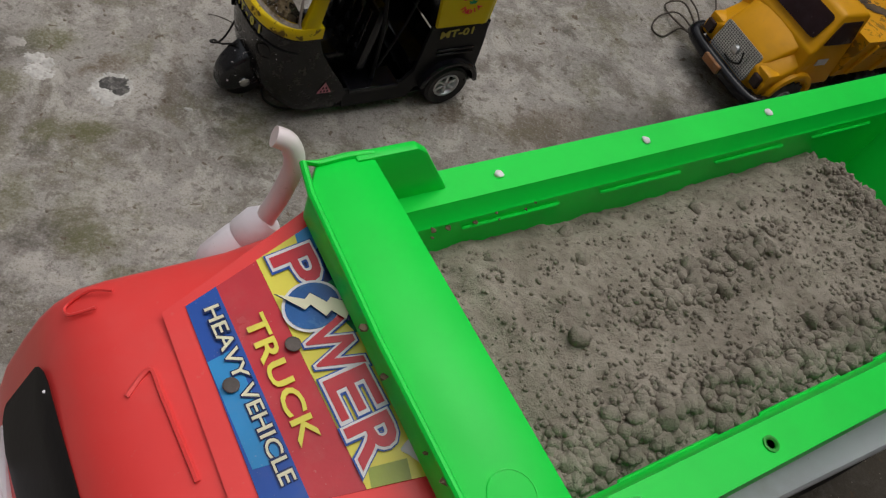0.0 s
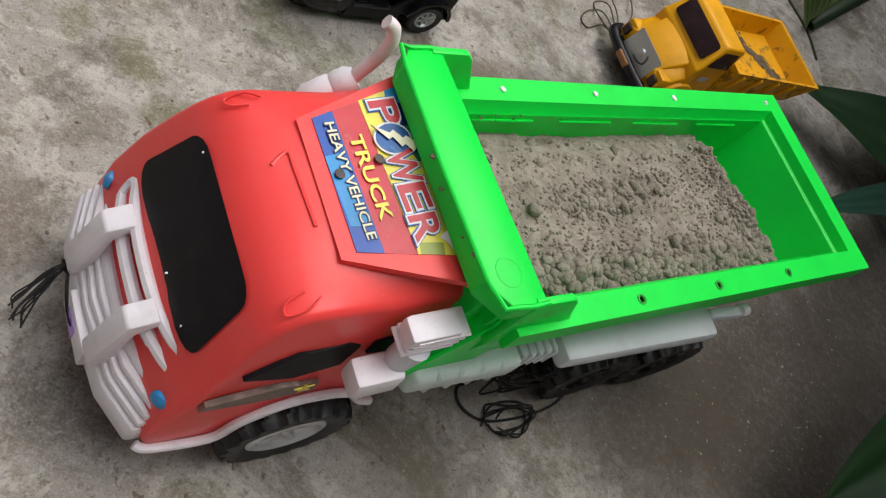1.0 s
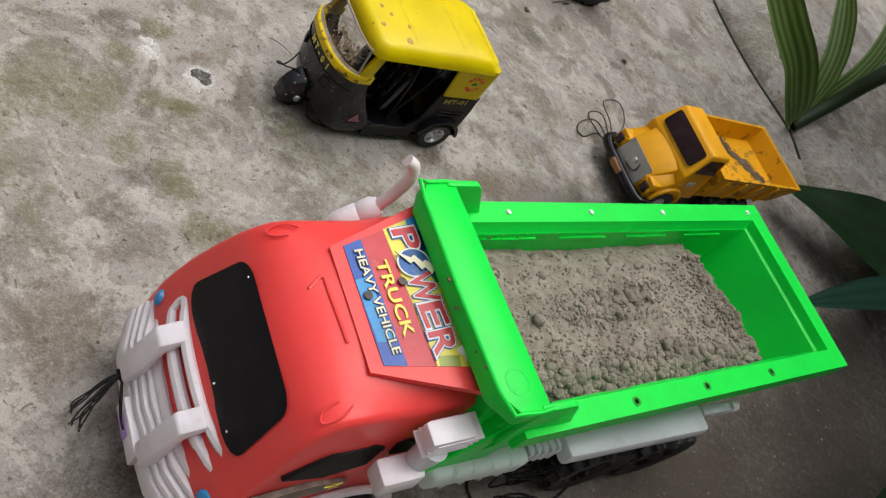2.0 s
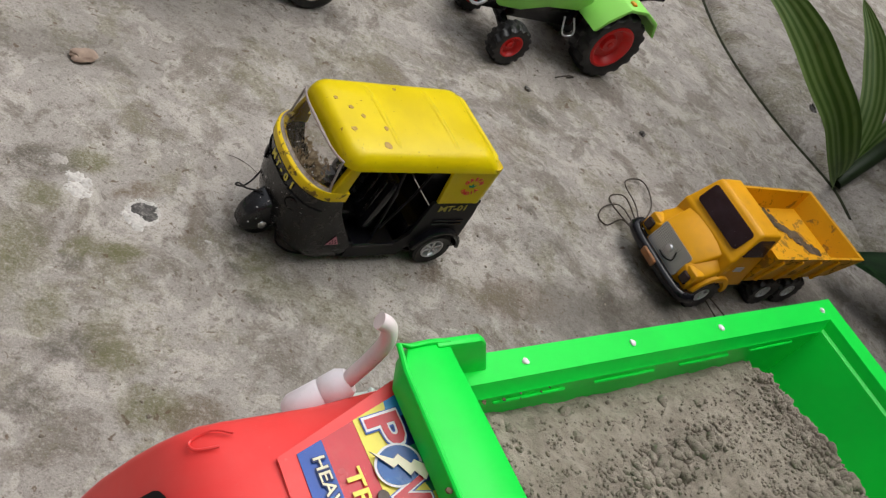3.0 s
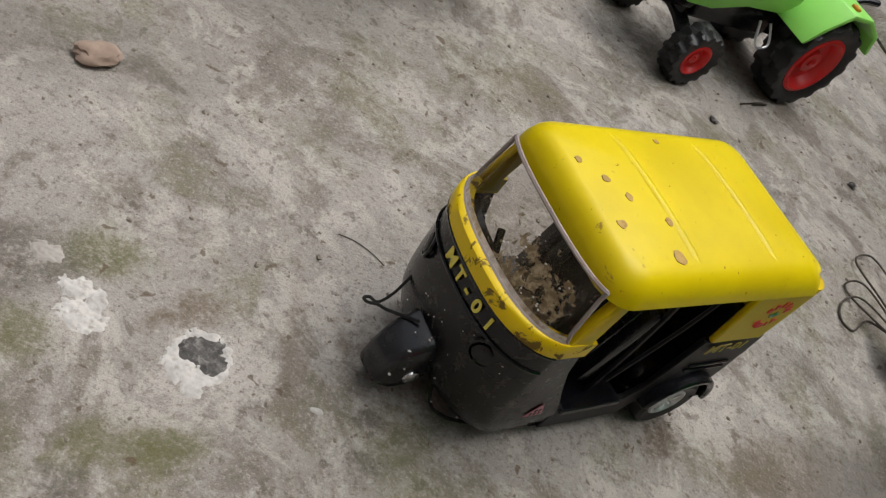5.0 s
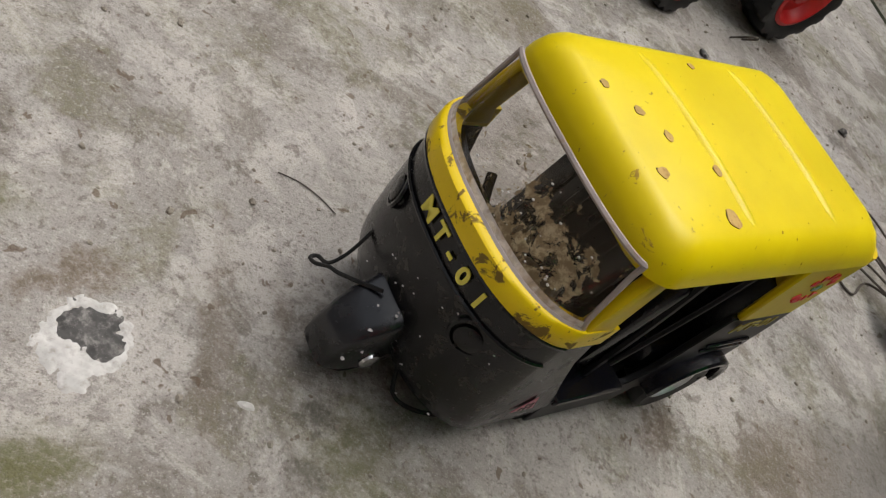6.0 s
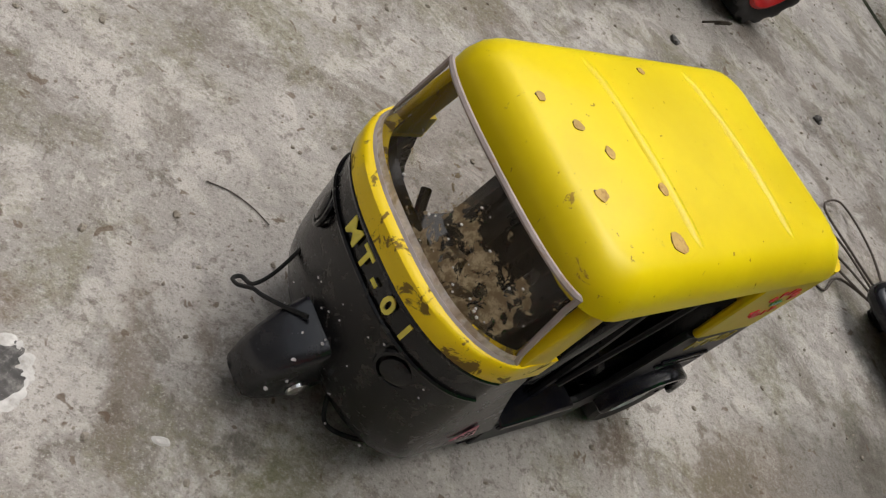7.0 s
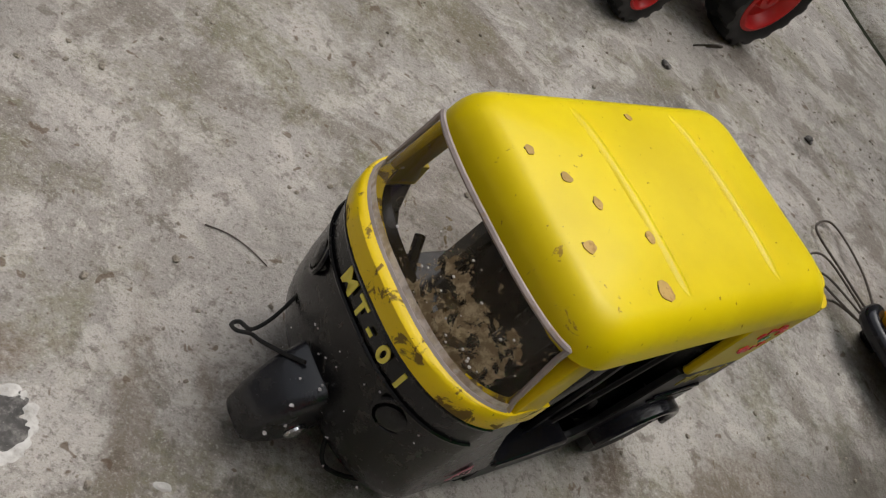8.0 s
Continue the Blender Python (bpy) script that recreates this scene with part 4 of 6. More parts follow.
        wheel(T, -0.134, sy * 0.0560, 0.0290, 0.0290, 0.0240, sy, M["dirty_black"], 0.62, 18, 0.0016, 5)
    for xx in (0.127, -0.070, -0.134):
        part("axle", moved(lathe([(0.0001, -0.052), (0.004, -0.052), (0.004, 0.052), (0.0001, 0.052)], 10), pose(xx, 0, 0.029)), M["black"], T)
        part("axle_block", box(0.024, 0.03, 0.034, xx, 0, 0.046, 0.003, 1), M["black"], T)
    return T


M["green_dark"] = plastic("shaded_green_recess", (0.010, 0.40, 0.022), 0.5, 0.4, 200)
M["navy_ink"] = plastic("navy_print", (0.006, 0.02, 0.10), 0.25, 0.1, 110)
M["cream_ink"] = plastic("cream_print", (0.82, 0.78, 0.55), 0.3, 0.08, 110)
M["olive_ink"] = plastic("olive_print", (0.34, 0.40, 0.06), 0.3, 0.2, 150)
M["globe_ink"] = plastic("mid_blue_print", (0.02, 0.13, 0.42), 0.25, 0.25, 170, 0.5, (0.05, 0.35, 0.60))
M["screw"] = plastic("dusty_dark_screw", (0.10, 0.075, 0.065), 0.5, 0.5, 400, 0.6, (0.24, 0.19, 0.16))
M["tank"] = plastic("mint_white_plastic", (0.62, 0.72, 0.68), 0.35, 0.2, 80)
M["sticker_grey"] = plastic("worn_grey_sticker", (0.22, 0.15, 0.12), 0.4, 0.7, 220, 0.6, (0.42, 0.36, 0.32))
truck = tipper_truck()
TM = truck.matrix_basis.copy()
BM = TM @ pose(0, 0.006, 0, 0, 0, 2.0)


def soil_load():
    """The load of dry soil in the tipping body, with its loose clods."""
    nx, ny = 230, 90
    bm = bmesh.new()

    def height(x, y):
        z = 0.1265 + 0.006 * noise.noise((x * 14, y * 14, 3)) + 0.0028 * noise.noise((x * 45, y * 45, 8)) + 0.0017 * noise.noise((x * 130, y * 130, 1)) + 0.0008 * noise.noise((x * 420, y * 420, 5))
        z -= 0.034 * max(0, (-0.140 - x - 0.25 * y) / 0.04) ** 1.3
        z -= 0.005 * max(0, (abs(y) - 0.030) / 0.016)
        return max(z, 0.0875)

    rows = []
    for i in range(nx):
        x = 0.0840 - 0.257 * i / (nx - 1)
        row = []
        for j in range(ny):
            s = 2 * j / (ny - 1) - 1
            z = height(x, s * 0.045)
            row.append(bm.verts.new((x, s * (0.0435 + 0.0035 * min(1, (z - 0.088) / 0.04)), z)))
        rows.append(row)
    for a, b in zip(rows, rows[1:]):
        for j in range(ny - 1):
            bm.faces.new((a[j], a[j + 1], b[j + 1], b[j]))
    load = part("soil_load", bm, M["soil"], None, "", 180)
    load.matrix_basis = BM
    tagged(load, "dry grey crumbly soil heaped in the green truck bed", "soil", "", "stuff")
    rnd = random.Random(4)
    verts, faces = [], []
    kinds = []
    for k in range(9):
        b = lump(1.0, k + 0.5, 0.8, 2 if k < 4 else 1, 0.55)
        b.verts.ensure_lookup_table()
        kinds.append(([v.co.copy() for v in b.verts], [[v.index for v in f.verts] for f in b.faces]))
        b.free()
    for k in range(6500):
        x = 0.082 - 0.237 * rnd.random()
        y = rnd.uniform(-0.043, 0.043)
        # clods gather along the near side and in a trail down the middle
        near = math.exp(-((y - 0.034) / 0.010) ** 2)
        mid = math.exp(-((y + 0.004 - 0.10 * (x + 0.02)) / 0.008) ** 2) * math.exp(-((x + 0.035) / 0.04) ** 2)
        edge = math.exp(-((x + 0.135) / 0.02) ** 2) * 0.5
        w = max(near, mid, edge)
        if rnd.random() > 0.34 + 0.9 * w:
            continue
        r = rnd.uniform(0.0004, 0.0011) + (0.0030 * w * rnd.random() ** 2.0)
        if rnd.random() < 0.016 * (0.5 + w):
            r = rnd.uniform(0.0022, 0.0042)
        vs, fs = kinds[rnd.randrange(4) if r > 0.0018 else rnd.randrange(4, 9)]
        m = Matrix.Translation((x, y, height(x, y) + r * 0.12)) @ Euler((rnd.random() * 6, rnd.random() * 6, rnd.random() * 6)).to_matrix().to_4x4()
        n0 = len(verts)
        verts += [m @ (v * r) for v in vs]
        faces += [[i + n0 for i in f] for f in fs]
    me = bpy.data.meshes.new("soil_clods")
    me.from_pydata([tuple(v) for v in verts], [], faces)
    me.materials.append(M["soil"])
    for p in me.polygons:
        p.use_smooth = True
    clods = new("soil_clods", me)
    clods.matrix_basis = BM
    tagged(clods, "loose grey soil clods lying on the heaped soil", "soil", "", "stuff")


soil_load()


# ---- the auto rickshaw ----
def auto_rickshaw():
    A = thing("toy_auto_rickshaw", 0.0076, 0.39198, 216.2, "yellow and black plastic toy auto rickshaw splashed with mud", "toy rickshaw")
    H = 0.032

    def bow(y, depth, w=H + 0.0004):
        return depth * math.sqrt(max(0.0, 1 - min(1, abs(y) / w) ** 2.6))

    ys = [H * math.sin(radians(a)) for a in range(-90, 91, 6)]
    # front shield: one skin bowed round the front and back along both sides to the doorways, drawn in towards the floor
    levels = ((0.0030, -0.0270, 0.014, 0.80, -0.036), (0.0045, -0.0225, 0.016, 0.88, -0.037), (0.0080, -0.0155, 0.0170, 0.95, -0.037), (0.013, -0.0110, 0.0175, 0.985, -0.036), (0.019, -0.0085, 0.018, 1.0, -0.034), (0.026, -0.0068, 0.0185, 1.0, -0.0300), (0.036, -0.0058, 0.019, 1.0, -0.0230), (0.048, -0.0052, 0.019, 1.0, -0.0155), (0.0605, -0.0048, 0.0192, 1.0, -0.0110))
    rings = []
    for z, xb, d, k, door in levels:
        outer = [(door, -H * k, z)] + [(xb + bow(y, d), y * k, z) for y in ys] + [(door, H * k, z)]
        inner = [(door, H * k - 0.0025, z)] + [(xb - 0.003 + bow(y, d - 0.001), y * k * 0.92, z) for y in reversed(ys)] + [(door, -H * k + 0.0025, z)]
        rings.append(outer + inner)
    shield = part("front_shield", loft(rings), M["dirty_black"], A, "mud-flecked black front shield", 50)
    for zz, off, rad in ((0.0590, -0.0042, 0.0009), (0.0505, -0.0047, 0.0006)):
        part("shield_bead", tube([(off + bow(y, 0.019), y, zz) for y in ys], rad, 1, 6), M["dirty_black"], shield)
    for yy in (-0.0205, 0.0205):
        ring = tube([(0.0, 0.0048 * math.cos(a), 0.0048 * math.sin(a)) for a in (2 * math.pi * k / 14 for k in range(15))], 0.0007, 2, 6)
        ring = merged(ring, moved(lathe([(0.0001, -0.001), (0.0040, -0.001), (0.0036, 0.0008), (0.0022, 0.0014), (0.0001, 0.0012)], 16), pose(0, 0, 0, 0, 0, -90)))
        part("headlamp", moved(ring, pose(-0.0055 + bow(yy, 0.019), yy, 0.0450, 0, 0, math.copysign(36, yy))), M["dirty_black"], shield, "round moulded black headlamp")
    # side sill and rear flank
    for sy in (-1, 1):
        cheek = prism([(-0.033, 0.0200), (-0.068, 0.0205), (-0.074, 0.028), (-0.0765, 0.0565), (-0.1125, 0.0565), (-0.1145, 0.045), (-0.1155, 0.020), (-0.110, 0.0145), (-0.078, 0.0145), (-0.074, 0.0075), (-0.034, 0.0075)],
                      (sy * (H - 0.0024), sy * (H - 0.0002)), None, 0.0004, 1)
        part("side_panel", cheek, M["side"], A)
        part("sill_foot", prism([(-0.030, 0.0090), (-0.076, 0.0090), (-0.076, 0.0070), (-0.030, 0.0030)], (sy * (H - 0.0060), sy * (H - 0.0008)), lambda x, y, z: (x, y - sy * 0.005 * max(0, (0.009 - z) / 0.006), z), 0.0), M["side"], A)
        step = prism([(-0.036, 0.0205), (-0.066, 0.0205), (-0.066, 0.0175), (-0.036, 0.0175)], (sy * (H - 0.014), sy * (H + 0.0008)), None, 0.0006, 1)
        part("sill", step, M["black"], A)
        flare = []
        for r in (0.0165, 0.0195):
            flare.append([(-0.0975 + r * math.cos(a), z) for a, z in [(t, 0.0140 + r * math.sin(t)) for t in (radians(8 + 164 * k / 14) for k in range(15))]])
        outl = flare[1] + flare[0][::-1]
        part("wheel_flare", prism(outl, (sy * (H - 0.001), sy * (H + 0.0045)), None, 0.0008, 1), M["black"], A)
        for k in range(2):
            part("side_rib", box(0.024, 0.0012, 0.0014, -0.0965, sy * (H + 0.0002), 0.0372 + 0.0030 * k, 0.0004, 1), M["black"], A)
    part("floor_pan", box(0.088, 0.058, 0.003, -0.066, 0, 0.008, 0.001, 1), M["black"], A)
    part("rear_panel", box(0.0025, 0.061, 0.041, -0.1140, 0, 0.036, 0.0008, 1), M["black"], A)
    part("rear_bumper", tube([(-0.108, H + 0.001, 0.018), (-0.1165, H - 0.001, 0.018), (-0.1185, 0.02, 0.018), (-0.1185, -0.02, 0.018), (-0.1165, -H + 0.001, 0.018), (-0.108, -H - 0.001, 0.018)], 0.0022, 3, 8), M["black"], A)
    # seats and the rails between driver and passengers
    part("driver_seat", merged(box(0.018, 0.030, 0.012, -0.034, 0, 0.026, 0.003, 2), box(0.006, 0.052, 0.040, -0.046, 0, 0.047, 0.002, 2, (0, -8, 0))), M["black"], A)
    part("passenger_bench", merged(box(0.026, 0.056, 0.014, -0.086, 0, 0.024, 0.003, 2), box(0.006, 0.056, 0.030, -0.102, 0, 0.046, 0.002, 2, (0, -8, 0))), M["black"], A)
    for sy in (-1, 1):
        part("partition_rail", tube([(-0.052, sy * 0.026, 0.010), (-0.051, sy * 0.026, 0.050), (-0.046, sy * 0.026, 0.084)], 0.0011, 3, 6), M["side"], A)
        part("grab_rail", tube([(-0.052, sy * 0.028, 0.030), (-0.062, sy * 0.028, 0.060), (-0.066, sy * 0.028, 0.084)], 0.0008, 3, 6), M["side"], A)
    for k in range(6):
        part("seat_rib", box(0.0012, 0.0032, 0.030, -0.0425, -0.020 + 0.008 * k, 0.048, 0.0004, 1, (0, -8, 0)), M["gloss"], A)
    part("cabin_partition", box(0.002, 0.050, 0.050, -0.0530, 0, 0.034, 0.0006, 1), M["black"], A)
    part("partition_bar", tube([(-0.051, -0.026, 0.050), (-0.051, 0.026, 0.050)], 0.0012, 3, 6), M["black"], A)
    part("dashboard", prism([(-0.002, 0.0600), (-0.010, 0.0600), (-0.016, 0.052), (-0.004, 0.046)], [y * 0.9 for y in ys], lambda x, y, z: (x + bow(y, 0.011), y, z), 0.0), M["black"], A)
    part("handlebar", tube([(-0.010, -0.017, 0.056), (-0.006, -0.010, 0.052), (-0.002, 0, 0.050), (-0.006, 0.010, 0.052), (-0.010, 0.017, 0.056)], 0.0014, 4, 8), M["black"], A)
    for k, (x, y, z, r) in enumerate(((0.001, 0.012, 0.0605, 0.0032), (-0.004, 0.003, 0.0600, 0.0026), (-0.001, 0.019, 0.0610, 0.0030))):
        part("mud_clump", moved(lump(r, k + 2, 0.6, 3, 0.6), pose(x, y, z)), M["mud"], A, "dried mud on the dashboard" if k == 0 else "")

    # yellow top: roof, rear sides, pillars and the band below the windscreen
    rings = []
    R, RC, LX, CX = 0.0115, 0.0088, 0.1165, -0.0555

    def draw(x, y):
        """The roof's front edge is bowed: drawn back towards its corners."""
        return x - max(0, x / (LX / 2)) * (0.0006 + 0.0042 * (y / H) ** 2)

    for k in range(6):
        a = radians(90 * k / 5)
        inset, z = R * 0.64 * (1 - math.cos(a)), 0.0840 + (0.0943 - 0.0840) * math.sin(a)
        rake = 0.015 * math.sin(a)
        rings.append([(draw(x, y) + CX + rake * max(0, -x / LX + 0.1), y, z + 0.0012 * (1 - (y / H) ** 2) * math.sin(a)) for x, y in rounded(LX - 2 * inset, 2 * H + 0.0022 - 2 * inset, RC - inset * 0.3, 6)])
    for f in (0.55, 0.15):
        w, d = LX - 2 * R * 0.64, 2 * H + 0.0022 - 2 * R * 0.64
        rings.append([(draw(x, y) + CX + 0.015 * max(0, -x / LX + 0.1), y, 0.0945 + 0.0012 * (1 - (y / H) ** 2) + 0.0003) for x, y in rounded(w * f, d * f, R * 0.4 * f, 6)])
    under = [(draw(x, y) + CX, y, 0.0840) for x, y in rounded(LX - 0.004, 2 * H - 0.002, RC - 0.002, 6)]
    top = [(draw(x, y) + CX, y, 0.0905) for x, y in rounded(LX - 0.008, 2 * H - 0.007, RC - 0.003, 6)]
    roof = part("roof", loft([top, under] + rings), M["roof"], A, "scuffed yellow roof with melted pits", 60)
    for x in (-0.0325, -0.0735):
        part("roof_rib", tube([(x, -0.0250, 0.0918), (x - 0.001, -0.018, 0.0930), (x - 0.0015, 0, 0.0937), (x - 0.002, 0.018, 0.0930), (x - 0.003, 0.0250, 0.0918)], 0.0030, 4, 24), M["roof"], roof)
    bpy.context.view_layer.update()

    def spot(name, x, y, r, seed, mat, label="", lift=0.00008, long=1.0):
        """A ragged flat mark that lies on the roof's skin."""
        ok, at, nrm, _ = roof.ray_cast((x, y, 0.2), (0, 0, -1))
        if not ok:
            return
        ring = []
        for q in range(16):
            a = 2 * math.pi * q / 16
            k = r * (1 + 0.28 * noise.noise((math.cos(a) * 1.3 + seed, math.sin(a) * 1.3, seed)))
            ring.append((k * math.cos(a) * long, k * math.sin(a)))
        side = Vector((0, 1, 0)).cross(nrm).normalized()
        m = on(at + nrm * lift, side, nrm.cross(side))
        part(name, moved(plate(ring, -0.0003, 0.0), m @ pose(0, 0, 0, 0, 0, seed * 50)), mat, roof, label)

    pits = ((-0.0272, 0.0236, 0.0030), (-0.0313, 0.0112, 0.0018), (-0.0105, 0.0117, 0.0021), (-0.0153, -0.0049, 0.0017), (-0.0205, 0.0019, 0.0017), (-0.0088, -0.0121, 0.0016), (-0.0530, -0.023, 0.0014))
    for k, (x, y, r) in enumerate(pits):
        spot("melted_pit", x, y, r * 0.72, k + 1.3, M["hole"], "brownish melted pit", 0.00006, 1.25)
        # small dark mark in the mud colour: painted shade inside the pit's edge
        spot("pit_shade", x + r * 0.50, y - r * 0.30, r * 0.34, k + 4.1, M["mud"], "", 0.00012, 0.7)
    for sy in (-1, 1):
        quarter = prism([(-0.0745, 0.0855), (-0.0785, 0.0565), (-0.1078, 0.0565), (-0.1078, 0.066), (-0.1074, 0.0865)], (sy * (H - 0.0018), sy * (H + 0.0006)), None, 0.0006, 1)
        q = part("quarter_panel", quarter, M["yellow"], A)
        post = tube([(-0.1076, sy * (H - 0.0055), 0.0566), (-0.1076, sy * (H - 0.0055), 0.0865)], 0.0060, 2, 20)
        part("corner_post", post, M["yellow"], A, "", 60)
        pillar = prism([(0.0010, 0.0605), (0.0010, 0.0660), (-0.0045, 0.0858), (-0.0160, 0.0858), (-0.0110, 0.0820), (-0.0082, 0.0660), (-0.0105, 0.0605)], (sy * (H - 0.0030), sy * (H + 0.0005)), lambda x, y, z: (x - 0.002, y * (1 - 0.05 * max(0, (z - 0.070) / 0.016)), z), 0.0008, 2)
        part("pillar", pillar, M["yellow"], A)
        face = on((-0.0955, sy * (H + 0.0008), 0.0725), (-sy, 0, 0), (0, 0, 1))
        if sy > 0:
            # a round decal: two curved words round a green sprig
            ring = bmesh.new()
            for word, a0, a1, flip in (("GREEN", 150, 30, 1), ("INDIA", 215, 325, -1)):
                for i, ch in enumerate(word):
                    a = a0 + (a1 - a0) * i / (len(word) - 1)
                    w = moved(words(ch, 0.0040, 0.00012), pose(0.0062 * math.cos(radians(a)), 0.0062 * math.sin(radians(a)), 0, 0, 0, a - 90 * flip))
                    ring = merged(ring, w)
            part("round_lettering", moved(ring, face), M["scarlet"], q, "red printed words in a ring")
            sprig = merged(*[moved(plate([(0, 0), (0.0010, 0.0014), (0, 0.0034), (-0.0010, 0.0014)], 0, 0.0002), pose(0, -0.0008, 0, 0, 0, a)) for a in (-55, 0, 55)])
            part("leaf_print", moved(sprig, face), M["green_ink"], q, "small green leaf print")
            part("side_lettering", moved(words("MT-01", 0.0066, 0.00015, 1.25), on((-0.0935, sy * (H + 0.0006), 0.0520), (-sy, 0, 0.06), (0, 0, 1))), M["dull_yellow"], A, "faded yellow printed code")
            tri = plate([(-0.0042, -0.003), (0.0042, -0.003), (0, 0.0044)], 0, 0.0002)
            spot = on((-0.0205, sy * (H + 0.0004), 0.0245), (-sy, 0, 0), (0, 0, 1))
            wt = part("warning_triangle", moved(tri, spot), M["pink_ink"], A, "pink printed warning triangle")
            part("triangle_bars", moved(merged(*[box(0.0009, 0.0014, 0.0003, -0.0018 + 0.0018 * k, -0.0016, 0.0002, 0, 1) for k in range(3)], *[box(0.0009, 0.0014, 0.0003, -0.0009 + 0.0018 * k, 0.0005, 0.0002, 0, 1) for k in range(2)]), spot), M["black"], wt)
    part("rear_wall", box(0.0022, 0.060, 0.030, -0.1128, 0, 0.0715, 0.0006, 1), M["yellow"], A)
    band = []
    for z, dx in ((0.0593, 0.0), (0.0600, 0.0010), (0.0652, 0.0010), (0.0660, 0.0)):
        outer = [(-0.0125, -H - 0.0006, z)] + [(-0.0045 + dx + bow(y, 0.0192), y * 1.018, z) for y in ys] + [(-0.0125, H + 0.0006, z)]
        inner = [(-0.0125, H - 0.0026, z)] + [(-0.0080 + bow(y, 0.0185), y * 0.92, z) for y in reversed(ys)] + [(-0.0125, -H + 0.0026, z)]
        band.append(outer + inner)
    band_ob = part("front_band", loft(band), M["band"], A, "yellow band flecked with brown mud", 50)
    # front code, laid along the shield's bow just below the band
    for ch, y in (("M", -0.0075), ("T", -0.0010), ("-", 0.0045), ("0", 0.0102), ("1", 0.0165)):
        x = -0.0049 + bow(y, 0.0191)
        nrm = (bow(y - 0.001, 0.0192) - bow(y + 0.001, 0.0192)) / 0.002
        part("front_lettering", moved(words(ch, 0.0066, 0.0002, 1.05), on((x + 0.0006, y, 0.0547), (-nrm, 1, 0), (0.02, 0, 1))), M["yellow_ink"], shield, "yellow printed code")
    # windscreen: clear pane in a smoky moulded rim
    def pane(y, s, out=0.0):
        d = 0.0165 - 0.0115 * s
        return (-0.0040 + out + bow(y, d) + 0.0022 * s, y * (0.975 - 0.085 * s), 0.0652 + 0.0218 * s)

    rows = [[pane(y, s / 8) for y in ys] for s in range(9)]
    bm = bmesh.new()
    vs = [[bm.verts.new(p) for p in r] for r in rows]
    for a, b in zip(vs, vs[1:]):
        for k in range(len(ys) - 1):
            bm.faces.new((a[k], a[k + 1], b[k + 1], b[k]))
    ws = part("windscreen", bm, M["glass"], A, "clear plastic windscreen caked with mud at one side", 60)
    ws.visible_shadow = False
    edge = [pane(y, 0.03, 0.0006) for y in ys] + [pane(H * 0.99, s / 6, 0.0004) for s in range(1, 6)] + [pane(y, 0.99, 0.0004) for y in reversed(ys)] + [pane(-H * 0.99, 1 - s / 6, 0.0004) for s in range(1, 6)]
    part("windscreen_rim", tube(edge + edge[:1], 0.0007, 1, 6), M["clear_rim"], ws, "smoky translucent rim")
    skirt = bmesh.new()
    vs = [[skirt.verts.new(pane(y, s, 0.0009)) for y in ys] for s in (0.0, 0.06, 0.13)]
    for a, b in zip(vs, vs[1:]):
        for k in range(len(ys) - 1):
            skirt.faces.new((a[k], a[k + 1], b[k + 1], b[k]))
    part("windscreen_skirt", skirt, M["milky"], ws, "milky scuffed lower edge", 60).visible_shadow = False
    rd = random.Random(17)
    drops = bmesh.new()
    for k in range(34):
        y, s = rd.gauss(0.010, 0.012), abs(rd.gauss(0.30, 0.26))
        if abs(y) < H * 0.93 and 0.08 < s < 0.95:
            drops = merged(drops, moved(lump(rd.uniform(0.00015, 0.00042), k + 0.4, 0.6, 1, 0.2), Matrix.Translation(pane(y, s, 0.0003))))
    part("droplets", drops, M["lime_crust"], ws, "dried whitish droplets", 60)
    for k in range(26):
        y, z = rd.uniform(-0.024, 0.027), rd.uniform(0.012, 0.054)
        part("lime_fleck", moved(lump(rd.uniform(0.00018, 0.00042), k + 7.7, 0.4, 1, 0.6), pose(-0.0050 + bow(y, 0.0190) - 0.08 * max(0, 0.045 - z), y, z)), M["cream"], shield, "dried pale splash" if k == 0 else "")
    # front wheel in its black fairing
    rings = []
    for x, za, zb, w in ((0.0000, 0.0120, 0.0300, 0.0160), (0.0060, 0.0090, 0.0312, 0.0166), (0.0120, 0.0070, 0.0298, 0.0164), (0.0175, 0.0060, 0.0262, 0.0150), (0.0215, 0.0058, 0.0222, 0.0130), (0.0238, 0.0066, 0.0190, 0.0112), (0.0246, 0.0080, 0.0174, 0.0090)):
        rings.append([(x + 0.0006 * noise.noise((y * 300, z * 300, x * 90)), y + 0.05 * x, (za + zb) / 2 + z) for y, z in rounded(w, zb - za, 0.0032, 5)])
    fair = loft(rings)
    fr_ob = part("front_fairing", fair, M["gloss"], A, "glossy black front wheel fairing", 60)
    for k, (x, y, z) in enumerate(((0.017, 0.002, 0.0288), (0.014, 0.006, 0.0300), (0.020, 0.007, 0.0262), (0.012, -0.002, 0.0305), (0.018, 0.0085, 0.0180), (0.022, 0.0082, 0.0150), (0.010, 0.0085, 0.0220))):
        part("scuff", moved(lump(0.00035 + 0.00012 * (k % 3), k + 1.5, 0.4, 1, 0.8), pose(x, y, z, 0, 0, 50 * k)), M["cream"], fr_ob, "pale scuffed nick" if k == 0 else "")
    part("fork", box(0.006, 0.008, 0.030, 0.004, 0, 0.030, 0.001, 1), M["black"], A)
